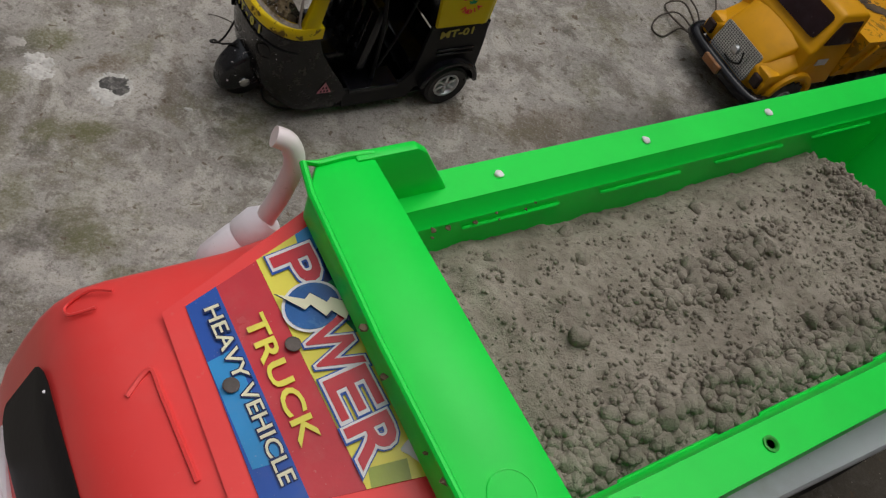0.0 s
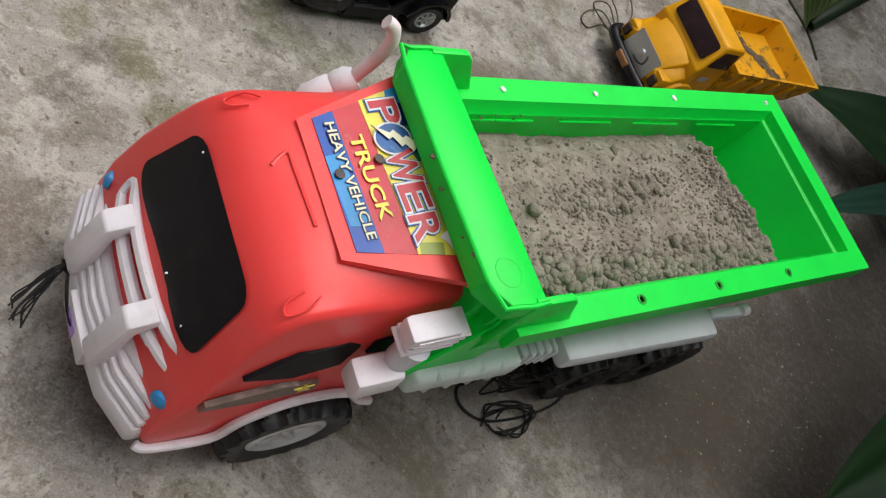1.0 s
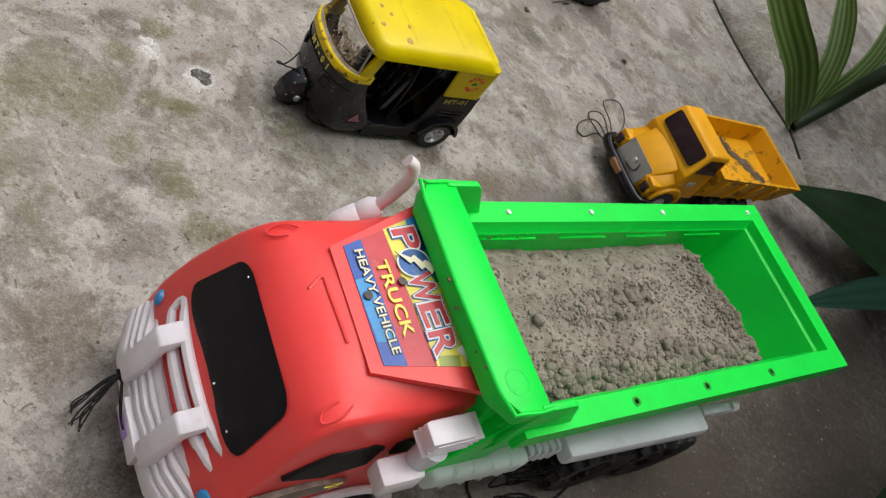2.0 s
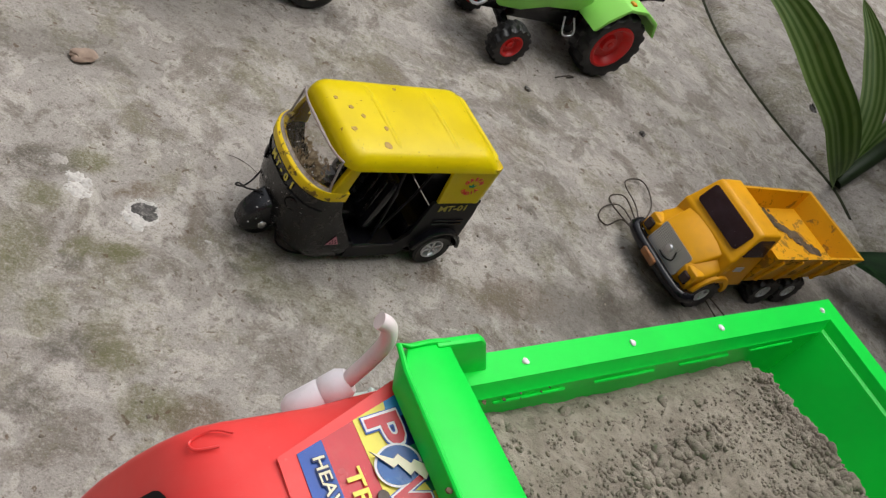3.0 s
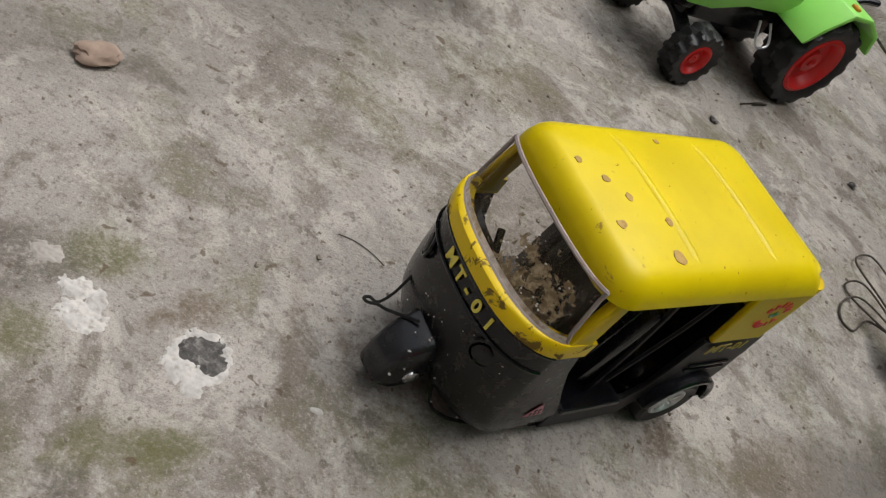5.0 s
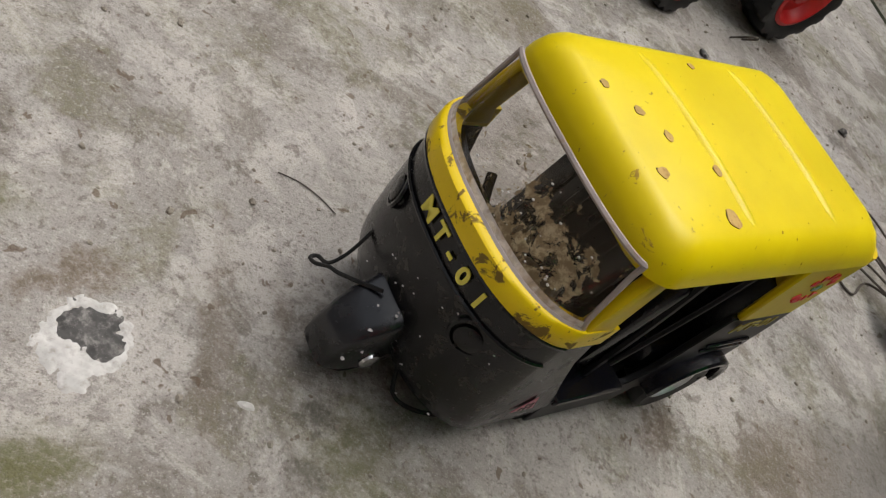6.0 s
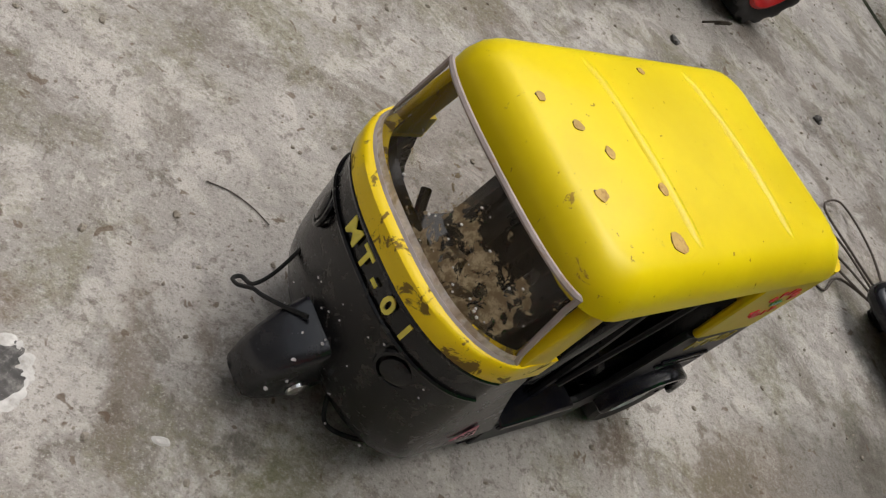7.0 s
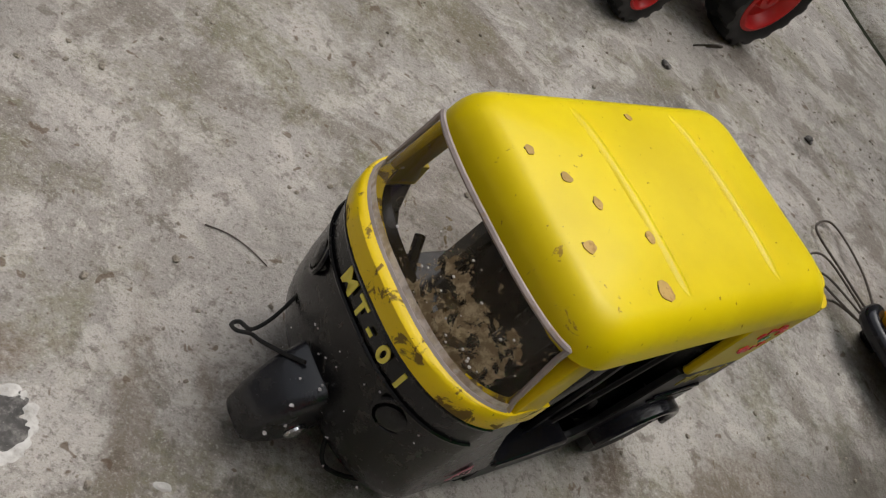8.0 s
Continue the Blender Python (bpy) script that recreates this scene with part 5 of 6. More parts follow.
    part("hub_cap", moved(lathe([(0.0001, -0.0090), (0.0026, -0.0090), (0.0026, 0.0086), (0.0030, 0.0087), (0.0028, 0.0094), (0.0012, 0.0099), (0.0001, 0.0100)], 20), pose(0.0124, 0, 0.0125)), M["chrome"], A, "bright metal axle end")
    wheel(A, 0.0115, 0, 0.0115, 0.0115, 0.012, 1, M["black"], 0.5)
    for sy in (-1, 1):
        wheel(A, -0.0980, sy * (H - 0.0030), 0.0140, 0.0140, 0.012, sy, M["silver"], 0.56, 0, 0, 6)
    return A


M["dull_yellow"] = plastic("faded_yellow_print", (0.40, 0.32, 0.04), 0.5, 0.4, 300)
auto = auto_rickshaw()
AM = auto.matrix_basis.copy()


# ---- the small yellow dump truck ----
def dump_truck():
    D = thing("toy_dump_truck", 0.2905, 0.5275, 213, "small scratched amber yellow toy dump truck with empty bed", "toy truck")
    w = 0.0335
    # bonnet and cab
    bon = prism([(0.0045, 0.018), (0.0005, 0.0395), (-0.0025, 0.0425), (-0.022, 0.0570), (-0.026, 0.058), (-0.030, 0.018)], (-0.021, -0.012, 0, 0.012, 0.021), lambda x, y, z: (x, y * (1 + 0.3 * max(0, -x / 0.04)), z - 0.0025 * (abs(y) / 0.021) ** 3), 0.0014, 2)
    part("bonnet", bon, M["amber"], D)
    cabp = [(-0.019, 0.026), (-0.019, 0.055), (-0.022, 0.058), (-0.031, 0.079), (-0.034, 0.0815), (-0.056, 0.0815), (-0.059, 0.079), (-0.059, 0.026)]
    cab = part("cab", prism(cabp, (-0.0335, -0.015, 0, 0.015, 0.0335), lambda x, y, z: (x, y * (1 - 0.14 * max(0, (z - 0.055) / 0.027)), z), 0.0025, 3), M["amber"], D)
    part("windscreen", moved(plate(rounded(0.052, 0.0185, 0.003, 4), 0, 0.0012), on((-0.0262, 0, 0.0690), (0, 1, 0), (-0.009, 0, 0.021))), M["brown_glass"], cab, "dark brown windscreen")
    for sy in (-1, 1):
        win = [(-0.028, 0.060), (-0.035, 0.076), (-0.054, 0.076), (-0.054, 0.060)]
        part("side_window", prism(win, (sy * 0.0310, sy * 0.0336), lambda x, y, z: (x, y * (1 - 0.14 * max(0, (z - 0.055) / 0.027)), z), 0.0005, 1), M["brown"], cab, "brown side window")
        fen = [(-0.024 + 0.021 * math.cos(radians(a)), 0.0165 + 0.022 * math.sin(radians(a))) for a in range(8, 173, 12)]
        fen += [(-0.024 + 0.0165 * math.cos(radians(a)), 0.0165 + 0.0170 * math.sin(radians(a))) for a in range(172, 7, -12)]
        part("fender", prism(fen, (sy * 0.019, sy * 0.0355), None, 0.0012, 2), M["amber"], D)
        wing = prism([(0.004, 0.036), (-0.020, 0.0500), (-0.030, 0.0520), (-0.030, 0.030), (-0.002, 0.024), (0.004, 0.024)], (sy * 0.0185, sy * 0.0325), lambda x, y, z: (x, y, z - 0.006 * max(0, (abs(y) - 0.02) / 0.0125) * (z > 0.033)), 0.0014, 2)
        part("wing", wing, M["amber"], D)
        part("side_mark", box(0.010, 0.0008, 0.005, -0.036, sy * 0.0336, 0.047, 0.0002, 1), M["silver"], cab, "scratched silver side mark")
        part("front_lamp", box(0.003, 0.008, 0.009, 0.0045, sy * 0.0265, 0.029, 0.001, 1), M["brown"], D, "dark brown lamp")
        part("lamp_block", box(0.012, 0.012, 0.017, -0.003, sy * 0.0265, 0.029, 0.002, 2), M["amber"], D)
        wheel(D, -0.024, sy * 0.0285, 0.0150, 0.0150, 0.012, sy, M["silver"], 0.46, 14, 0.001, 5)
        wheel(D, -0.1050, sy * 0.0275, 0.0150, 0.0150, 0.014, sy, M["silver"], 0.46, 14, 0.001, 5)
        wheel(D, -0.1400, sy * 0.0275, 0.0150, 0.0150, 0.014, sy, M["silver"], 0.46, 14, 0.001, 5)
    part("grille", moved(plate(rounded(0.038, 0.021, 0.002, 4), 0, 0.0010), on((0.0022, 0, 0.0310), (0, 1, 0), (-0.20, 0, 1))), M["mesh"], D, "silver mesh grille with a round badge")
    part("badge", moved(lathe([(0.0001, -0.001), (0.0032, -0.001), (0.0028, 0.0012), (0.0001, 0.0016)], 16), pose(0.0040, 0, 0.0315, 0, 0, -90)), M["silver"], D)
    part("bumper", tube([(-0.004, -0.037, 0.018), (0.006, -0.034, 0.018), (0.0095, -0.02, 0.018), (0.0100, 0, 0.018), (0.0095, 0.02, 0.018), (0.006, 0.034, 0.018), (-0.004, 0.037, 0.018)], 0.0048, 3, 10), M["black"], D, "black front bumper")
    part("bumper_panel", box(0.003, 0.016, 0.006, 0.0150, -0.002, 0.019, 0.0006, 1), M["rust"], D, "worn orange brown panel on the bumper")
    part("chassis", box(0.165, 0.036, 0.014, -0.080, 0, 0.022, 0.002, 1), M["black"], D)
    # tipping bed with sloping tail
    x0, x1 = -0.188, -0.062

    def sk(a, b, s, z, zr):
        return [(a, -s, zr), (b, -s, z), (b, s, z), (a, s, zr)]

    bed = loft([sk(x0 + 0.012, x1, 0.032, 0.030, 0.034), sk(x0, x1 + 0.002, 0.039, 0.066, 0.064), sk(x0 + 0.004, x1 - 0.001, 0.0365, 0.066, 0.064), sk(x0 + 0.012, x1 - 0.003, 0.0325, 0.047, 0.047)])
    bmesh.ops.bevel(bed, geom=[e for e in bed.edges if e.calc_face_angle(0) > radians(30)], offset=0.0008, segments=2, affect="EDGES")
    b = part("dump_bed", bed, M["bed"], D, "dirt-streaked amber tipping bed")
    part("bed_guard", box(0.012, 0.050, 0.003, -0.061, 0, 0.071, 0.001, 1, (0, -12, 0)), M["amber"], b)
    for sy in (-1, 1):
        for k in range(4):
            part("bed_rib", moved(box(0.003, 0.003, 0.030, 0, 0, 0, 0.0008, 1), pose(x1 - 0.010 - 0.026 * k, sy * 0.0365, 0.048, -sy * 11)), M["amber"], b)
    rnd = random.Random(9)
    for k in range(40):
        t = rnd.random()
        dirt = lump(0.0016 + 0.0036 * rnd.random() ** 2, k + 31, 0.14, 2, 0.9)
        part("dirt_patch", moved(dirt, pose(-0.125 - 0.036 * t, -0.026 + 0.044 * t + rnd.gauss(0, 0.006), 0.0473, 0, 0, rnd.uniform(0, 360))), M["mud"], b, "dried dirt in the bed" if k == 0 else "")
    return D


M["brown_glass"] = plastic("glossy_brown_window", (0.040, 0.018, 0.022), 0.12, 0.2, 60, 0.6, (0.10, 0.08, 0.11))
M["rust"] = plastic("worn_orange_panel", (0.36, 0.15, 0.05), 0.5, 0.6, 300, 0.6)
dumper = dump_truck()
DM = dumper.matrix_basis.copy()


# ---- the green tractor ----
def green_tractor():
    G = thing("toy_tractor", 0.2373, 0.7796, 215.3, "light green toy tractor with red wheels", "toy tractor")
    cy = -0.047           # the middle line; the wheels on the near side stand at y = 0
    hood = [(0.150, 0.050), (0.146, 0.074), (0.132, 0.088), (0.100, 0.093), (0.060, 0.092), (0.040, 0.086), (0.036, 0.072), (0.048, 0.060), (0.085, 0.058), (0.118, 0.050)]
    hd = part("bonnet", prism(hood, [cy - 0.024, cy - 0.021, cy - 0.010, cy, cy + 0.010, cy + 0.021, cy + 0.024], lambda x, y, z: (x - 0.010 * (abs(y - cy) / 0.024) ** 2 * max(0, (x - 0.1) / 0.05), y, z - 0.005 * (abs(y - cy) / 0.024) ** 3), 0.0035, 3), M["lime"], G)
    part("grille", prism([(0.1520, 0.055), (0.1475, 0.075), (0.1290, 0.0885), (0.1170, 0.080), (0.128, 0.060)], (cy - 0.0225, cy + 0.0225), lambda x, y, z: (x + 0.0006 - 0.006 * (abs(y - cy) / 0.024) ** 2, y, z), 0.002, 2), M["black"], hd, "black moulded grille and lamps")
    for sy in (-1, 1):
        part("lamp", moved(lump(0.0045, 3, 0.6, 2, 0.1), pose(0.142, cy + sy * 0.017, 0.072)), M["silver"], hd)
        lab = prism([(0.112, 0.066), (0.108, 0.080), (0.062, 0.082), (0.066, 0.072)], (cy + sy * 0.0235, cy + sy * 0.0246), None, 0.0002, 1)
        st = part("side_sticker", lab, M["red_ink"], hd, "red and yellow side sticker with a white mark")
        part("sticker_edge", prism([(0.118, 0.061), (0.113, 0.080), (0.108, 0.081), (0.112, 0.065), (0.066, 0.0715), (0.068, 0.068)], (cy + sy * 0.0235, cy + sy * 0.0250), None, 0.0, 1), M["orange_ink"], st)
        for k in range(4):
            part("print_bar", box(0.0035, 0.0022, 0.0070, 0.103 - 0.0055 * k, cy + sy * 0.0242, 0.0752, 0.0002, 1), M["white_ink"], st)
        fend = [(0.040, 0.052), (0.030, 0.066), (0.012, 0.082), (-0.012, 0.082), (-0.034, 0.072), (-0.042, 0.056), (-0.0385, 0.056), (-0.031, 0.069), (-0.011, 0.078), (0.010, 0.078), (0.026, 0.064), (0.036, 0.052)]
        lo, hi = cy + sy * 0.014, cy + sy * 0.046
        fe = part("fender", prism(fend, (lo, hi), None, 0.0014, 2), M["lime"], G)
        inner = [(0.036, 0.052), (0.027, 0.064), (0.010, 0.0785), (-0.011, 0.0785), (-0.031, 0.069), (-0.038, 0.056), (-0.02, 0.050)]
        part("fender_side", prism(inner, (cy + sy * 0.0120, cy + sy * 0.0136), None, 0.0, 1), M["lime"], fe)
        part("reflector", box(0.005, 0.006, 0.0025, 0.004, cy + sy * 0.037, 0.0828, 0.0005, 1), M["orange_ink"], fe, "orange reflector")
        wheel(G, 0.0, cy + sy * 0.033, 0.0368, 0.0342, 0.027, sy, M["scarlet"], 0.68, 15, 0.0017)
        wheel(G, 0.1190, cy + sy * 0.0375, 0.0205, 0.0185, 0.0165, sy, M["scarlet"], 0.60, 15, 0.0013)
        part("step", tube([(0.055, cy + sy * 0.020, 0.046), (0.056, cy + sy * 0.029, 0.034), (0.048, cy + sy * 0.030, 0.032), (0.042, cy + sy * 0.029, 0.036), (0.043, cy + sy * 0.020, 0.046)], 0.0010, 4, 8), M["silver"], G, "dull silver foot step")
        part("lift_bar", tube([(-0.020, cy + sy * 0.012, 0.070), (-0.040, cy + sy * 0.012, 0.078), (-0.062, cy + sy * 0.012, 0.080)], 0.0026, 3, 8), M["black"], G)
    part("engine", merged(box(0.090, 0.032, 0.030, 0.080, cy, 0.047, 0.003, 2), box(0.070, 0.030, 0.034, -0.002, cy, 0.050, 0.004, 2), box(0.030, 0.040, 0.012, 0.140, cy, 0.046, 0.002, 2)), M["black"], G)
    part("front_axle", tube([(0.119, cy - 0.030, 0.022), (0.119, cy, 0.032), (0.119, cy + 0.030, 0.022)], 0.005, 3, 8), M["black"], G)
    part("rear_axle", tube([(0, cy - 0.024, 0.0385), (0, cy + 0.024, 0.0385)], 0.007, 2, 10), M["black"], G)
    part("seat", merged(box(0.026, 0.026, 0.008, -0.006, cy, 0.078, 0.002, 2), box(0.007, 0.026, 0.022, -0.020, cy, 0.090, 0.002, 2, (0, -10, 0))), M["black"], G)
    part("steering_column", tube([(0.040, cy, 0.080), (0.028, cy, 0.100)], 0.0022, 2, 8), M["black"], G)
    ringp = [(0.028 + 0.011 * 0.5 * math.cos(a), cy + 0.011 * math.sin(a), 0.101 + 0.009 * math.cos(a)) for a in (2 * math.pi * k / 14 for k in range(15))]
    part("steering_wheel", tube(ringp, 0.0015, 2, 6), M["black"], G)
    part("front_guard", tube([(0.152, cy - 0.020, 0.048), (0.160, cy - 0.016, 0.040), (0.160, cy + 0.016, 0.040), (0.152, cy + 0.020, 0.048)], 0.0016, 3, 6), M["silver"], G)
    return G


M["orange_ink"] = plastic("orange_print", (0.80, 0.30, 0.02), 0.3, 0.1, 110)
tractor = green_tractor()


# ---- the dark tractor and its trailer ----
def dark_tractor():
    B = thing("toy_tractor", -0.1545, 0.5770, 212, "dark toy tractor with lilac and white wheel rims", "toy tractor")
    cy = -0.042
    for sy in (-1, 1):
        wheel(B, 0.0, cy + sy * 0.045, 0.0423, 0.0390, 0.032, sy, M["cream_lilac"], 0.70, 16, 0.0022)
        wheel(B, 0.135, cy + sy * 0.040, 0.027, 0.027, 0.020, sy, M["cream_lilac"], 0.56, 14, 0.0016)
        fend = [(0.046, 0.060), (0.034, 0.078), (0.012, 0.096), (-0.014, 0.096), (-0.040, 0.082), (-0.046, 0.070), (-0.042, 0.068), (-0.036, 0.080), (-0.012, 0.092), (0.010, 0.092), (0.030, 0.075), (0.042, 0.058)]
        part("fender", prism(fend, (cy + sy * 0.018, cy + sy * 0.058), None, 0.0014, 2), M["black"], B)
    part("body", merged(box(0.115, 0.046, 0.040, 0.095, cy, 0.075, 0.008, 3), box(0.09, 0.036, 0.036, 0.0, cy, 0.058, 0.005, 2), box(0.14, 0.03, 0.02, 0.08, cy, 0.045, 0.003, 2)), M["navy"], B)
    part("seat", merged(box(0.028, 0.028, 0.008, -0.008, cy, 0.092, 0.002, 2), box(0.007, 0.028, 0.024, -0.024, cy, 0.106, 0.002, 2, (0, -10, 0))), M["black"], B)
    part("axle", tube([(0, cy - 0.03, 0.045), (0, cy + 0.03, 0.045)], 0.006, 2, 8), M["black"], B)
    part("front_axle", tube([(0.135, cy - 0.032, 0.027), (0.135, cy + 0.032, 0.027)], 0.004, 2, 8), M["black"], B)
    part("drawbar", tube([(-0.03, cy, 0.040), (-0.055, cy, 0.036), (-0.075, cy, 0.036)], 0.003, 3, 8), M["black"], B)
    return B


M["cream_lilac"] = Net("lilac_white_rim")
_n = M["cream_lilac"]
M["cream_lilac"] = _n.done(_n.mix(_n.ramp(_n.noise(45, 2), 0.42, 0.58), (0.80, 0.77, 0.86), (0.42, 0.20, 0.72)), 0.35)
M["navy"] = plastic("dark_navy_plastic", (0.012, 0.016, 0.030), 0.3, 0.15, 80)
dark_tractor()


def trailer():
    R = thing("toy_trailer", -0.0380, 0.6410, 212, "black ribbed toy trailer with cream spoked wheels", "toy trailer")
    cy = -0.040
    for sy in (-1, 1):
        wheel(R, 0.0, cy + sy * 0.0385, 0.0225, 0.0225, 0.016, sy, M["cream"], 0.60, 0, 0, 5)
        part("mudguard", prism([(0.020, 0.036), (0.010, 0.056), (-0.018, 0.056), (-0.034, 0.026), (-0.030, 0.024), (-0.014, 0.053), (0.008, 0.053), (0.016, 0.034)], (cy + sy * 0.026, cy + sy * 0.046), None, 0.001, 1), M["black"], R)
    bed = part("bed", merged(box(0.150, 0.092, 0.006, 0.030, cy, 0.060, 0.001, 1), box(0.150, 0.003, 0.036, 0.030, cy - 0.0455, 0.078, 0.0008, 1), box(0.150, 0.003, 0.036, 0.030, cy + 0.0455, 0.078, 0.0008, 1), box(0.003, 0.092, 0.036, 0.1035, cy, 0.078, 0.0008, 1), box(0.003, 0.092, 0.036, -0.0435, cy, 0.078, 0.0008, 1)), M["navy"], R)
    for sy in (-1, 1):
        for k in range(5):
            part("side_rib", box(0.150, 0.0022, 0.0020, 0.030, cy + sy * 0.0474, 0.064 + 0.0065 * k, 0.0006, 1), M["grey_rib"], bed, "grey raised rib")
    part("tail_hook", merged(box(0.008, 0.004, 0.014, -0.046, cy + 0.044, 0.053, 0.001, 1), box(0.010, 0.004, 0.005, -0.041, cy + 0.044, 0.047, 0.001, 1)), M["navy"], R)
    part("axle", tube([(0, cy - 0.03, 0.0225), (0, cy + 0.03, 0.0225)], 0.004, 2, 8), M["black"], R)
    part("axle_stand", box(0.02, 0.05, 0.038, 0, cy, 0.040, 0.002, 1), M["black"], R)
    part("drawbar", tube([(0.10, cy, 0.052), (0.085, cy, 0.040), (0.118, cy, 0.038)], 0.003, 3, 8), M["black"], R)
    return R


M["grey_rib"] = plastic("slate_grey_plastic", (0.16, 0.17, 0.20), 0.4, 0.2, 100)
trailer()


# ---- threads and wires ----
def thread(name, points, r, mat, label, steps=6):
    ob = part(name, tube(points, r, steps, 6), mat)
    return tagged(ob, label, "thread")


def loc(m, x, y, z):
    return tuple(m @ Vector((x, y, z)))


def tangle(name, m, centre, spread, count, r, mat, label, seed, flat=1.0):
    rnd = random.Random(seed)
    bm = bmesh.new()
    for k in range(count):
        pts = []
        a = rnd.uniform(0, 6.28)
        for j in range(6):
            a += rnd.uniform(0.7, 1.5)
            q = rnd.uniform(0.35, 1.0)
            pts.append(loc(m, centre[0] + spread[0] * q * math.cos(a), centre[1] + spread[1] * q * math.sin(a), max(r, centre[2] + spread[2] * rnd.uniform(-1, 1))))
        bm = merged(bm, tube(pts, r, 5, 5))
    return tagged(part(name, bm, mat), label, "thread")


# knotted black thread tied to the bull bar, its loose ends in front
bm = bmesh.new()
rnd = random.Random(3)
for k in range(11):
    a, b = rnd.uniform(-0.006, 0.006), rnd.uniform(-0.004, 0.004)
    bm = merged(bm, tube([loc(TM, 0.2085, -0.0195, 0.0425), loc(TM, 0.2135, -0.0180 + a * 0.4, 0.0415 + b), loc(TM, 0.2190, -0.0150 + a * 0.8, 0.0370 + b), loc(TM, 0.2250 + rnd.uniform(-0.003, 0.003), -0.0110 + a, 0.0310 + b), loc(TM, 0.2290 + rnd.uniform(-0.004, 0.002), -0.0075 + a * 1.3, 0.0270 + b)], 0.00040, 5, 5))
for k in range(3):
    bm = merged(bm, tube([loc(TM, 0.2085, -0.0195, 0.0425), loc(TM, 0.2110, -0.0120 + 0.002 * k, 0.0420), loc(TM, 0.2115, -0.0020 + 0.002 * k, 0.0370), loc(TM, 0.2095, 0.0040, 0.0330)], 0.00040, 5, 5))
bm = merged(bm, moved(lump(0.0028, 4.4, 0.8, 2, 0.6), TM @ pose(0.2090, -0.0195, 0.0425)))
tagged(part("thread_knot", bm, M["string"]), "frayed black thread knotted round the white bull bar", "thread")
tangle("thread_tangle", TM, (-0.022, 0.074, 0.006), (0.020, 0.012, 0.008), 6, 0.0006, M["string"], "tangled black thread lying on concrete beside truck wheels", 6)
thread("thread_loop", [(0.2300, 0.2080, 0.010), (0.2052, 0.1818, 0.001), (0.1940, 0.1715, 0.001), (0.1987, 0.1611, 0.001), (0.2140, 0.1592, 0.001), (0.2345, 0.1699, 0.001), (0.2533, 0.1843, 0.001), (0.2638, 0.1959, 0.001), (0.2682, 0.2075, 0.003), (0.2600, 0.2200, 0.012)], 0.0009, M["string"], "wide black thread loop lying on concrete beside the truck")
tangle("thread_tangle", TM, (-0.030, 0.055, 0.030), (0.040, 0.012, 0.020), 14, 0.0006, M["string"], "tangled black thread hanging under the truck bed", 8)
thread("thread_loop", [loc(AM, 0.0150, -0.0010, 0.0300), loc(AM, 0.0172, -0.0060, 0.0262), loc(AM, 0.0180, -0.0120, 0.0210), loc(AM, 0.0186, -0.0150, 0.0192), loc(AM, 0.0212, -0.0170, 0.0180), loc(AM, 0.0214, -0.0192, 0.0172), loc(AM, 0.0190, -0.0195, 0.0172), loc(AM, 0.0176, -0.0165, 0.0185), loc(AM, 0.0140, -0.0165, 0.0230), loc(AM, 0.0095, -0.0185, 0.0300)], 0.00055, M["string"], "twisted dark thread looped round the rickshaw front")
thread("thread_loop", [loc(AM, 0.004, 0.010, 0.014), loc(AM, 0.004, 0.016, 0.006), loc(AM, -0.004, 0.020, 0.0015), loc(AM, -0.012, 0.024, 0.003)], 0.0006, M["string"], "dark thread end under the rickshaw front")
thread("wire_loop", [loc(DM, 0.006, -0.030, 0.020), (0.2905, 0.5990, 0.010), (0.2940, 0.6350, 0.004), (0.2850, 0.6440, 0.003), (0.2700, 0.6280, 0.003), (0.2780, 0.5980, 0.006), loc(DM, 0.008, -0.026, 0.020)], 0.00065, M["wire"], "brown thread loop tied to the yellow toy truck")
thread("wire_loop", [loc(DM, 0.008, -0.026, 0.018), (0.2640, 0.5880, 0.005), (0.2500, 0.5820, 0.002), (0.2440, 0.5660, 0.001), (0.2520, 0.5600, 0.001), (0.2660, 0.5740, 0.003), loc(DM, 0.008, -0.022, 0.018)], 0.00065, M["wire"], "brown thread loop lying on concrete before the yellow truck")
thread("wire_loop", [loc(DM, 0.008, -0.024, 0.018), (0.2690, 0.6010, 0.006), (0.2560, 0.6000, 0.003), (0.2570, 0.5890, 0.002), loc(DM, 0.010, -0.020, 0.018)], 0.00065, M["wire"], "brown thread loop lying on concrete before the yellow truck")
thread("wire_loop", [loc(DM, -0.030, 0.030, 0.012), (0.3520, 0.5150, 0.002), (0.3620, 0.5000, 0.001), (0.3730, 0.4980, 0.001), (0.3760, 0.5080, 0.001), (0.3660, 0.5170, 0.002), loc(DM, -0.032, 0.028, 0.014)], 0.00065, M["wire"], "dark thread loop beside the yellow truck wheel")
thread("thread_piece", [loc(DM, 0.0050, -0.004, 0.024), loc(DM, 0.0065, 0.004, 0.025), loc(DM, 0.0062, 0.010, 0.029), loc(DM, 0.0058, 0.008, 0.036)], 0.0007, M["string"], "black thread caught on the yellow truck grille")
thread("thread_piece", [(0.196, 0.742, 0.001), (0.203, 0.735, 0.012), (0.210, 0.742, 0.010), (0.208, 0.752, 0.001)], 0.0007, M["wire"], "grey wire loop on concrete beside the tractor")
thread("hair", [(-0.0330, 0.4348, 0.0004), (-0.0260, 0.4355, 0.0004), (-0.0190, 0.4340, 0.0004), (-0.0128, 0.4310, 0.0004)], 0.00018, M["wire"], "thin dark dried fibre on concrete")


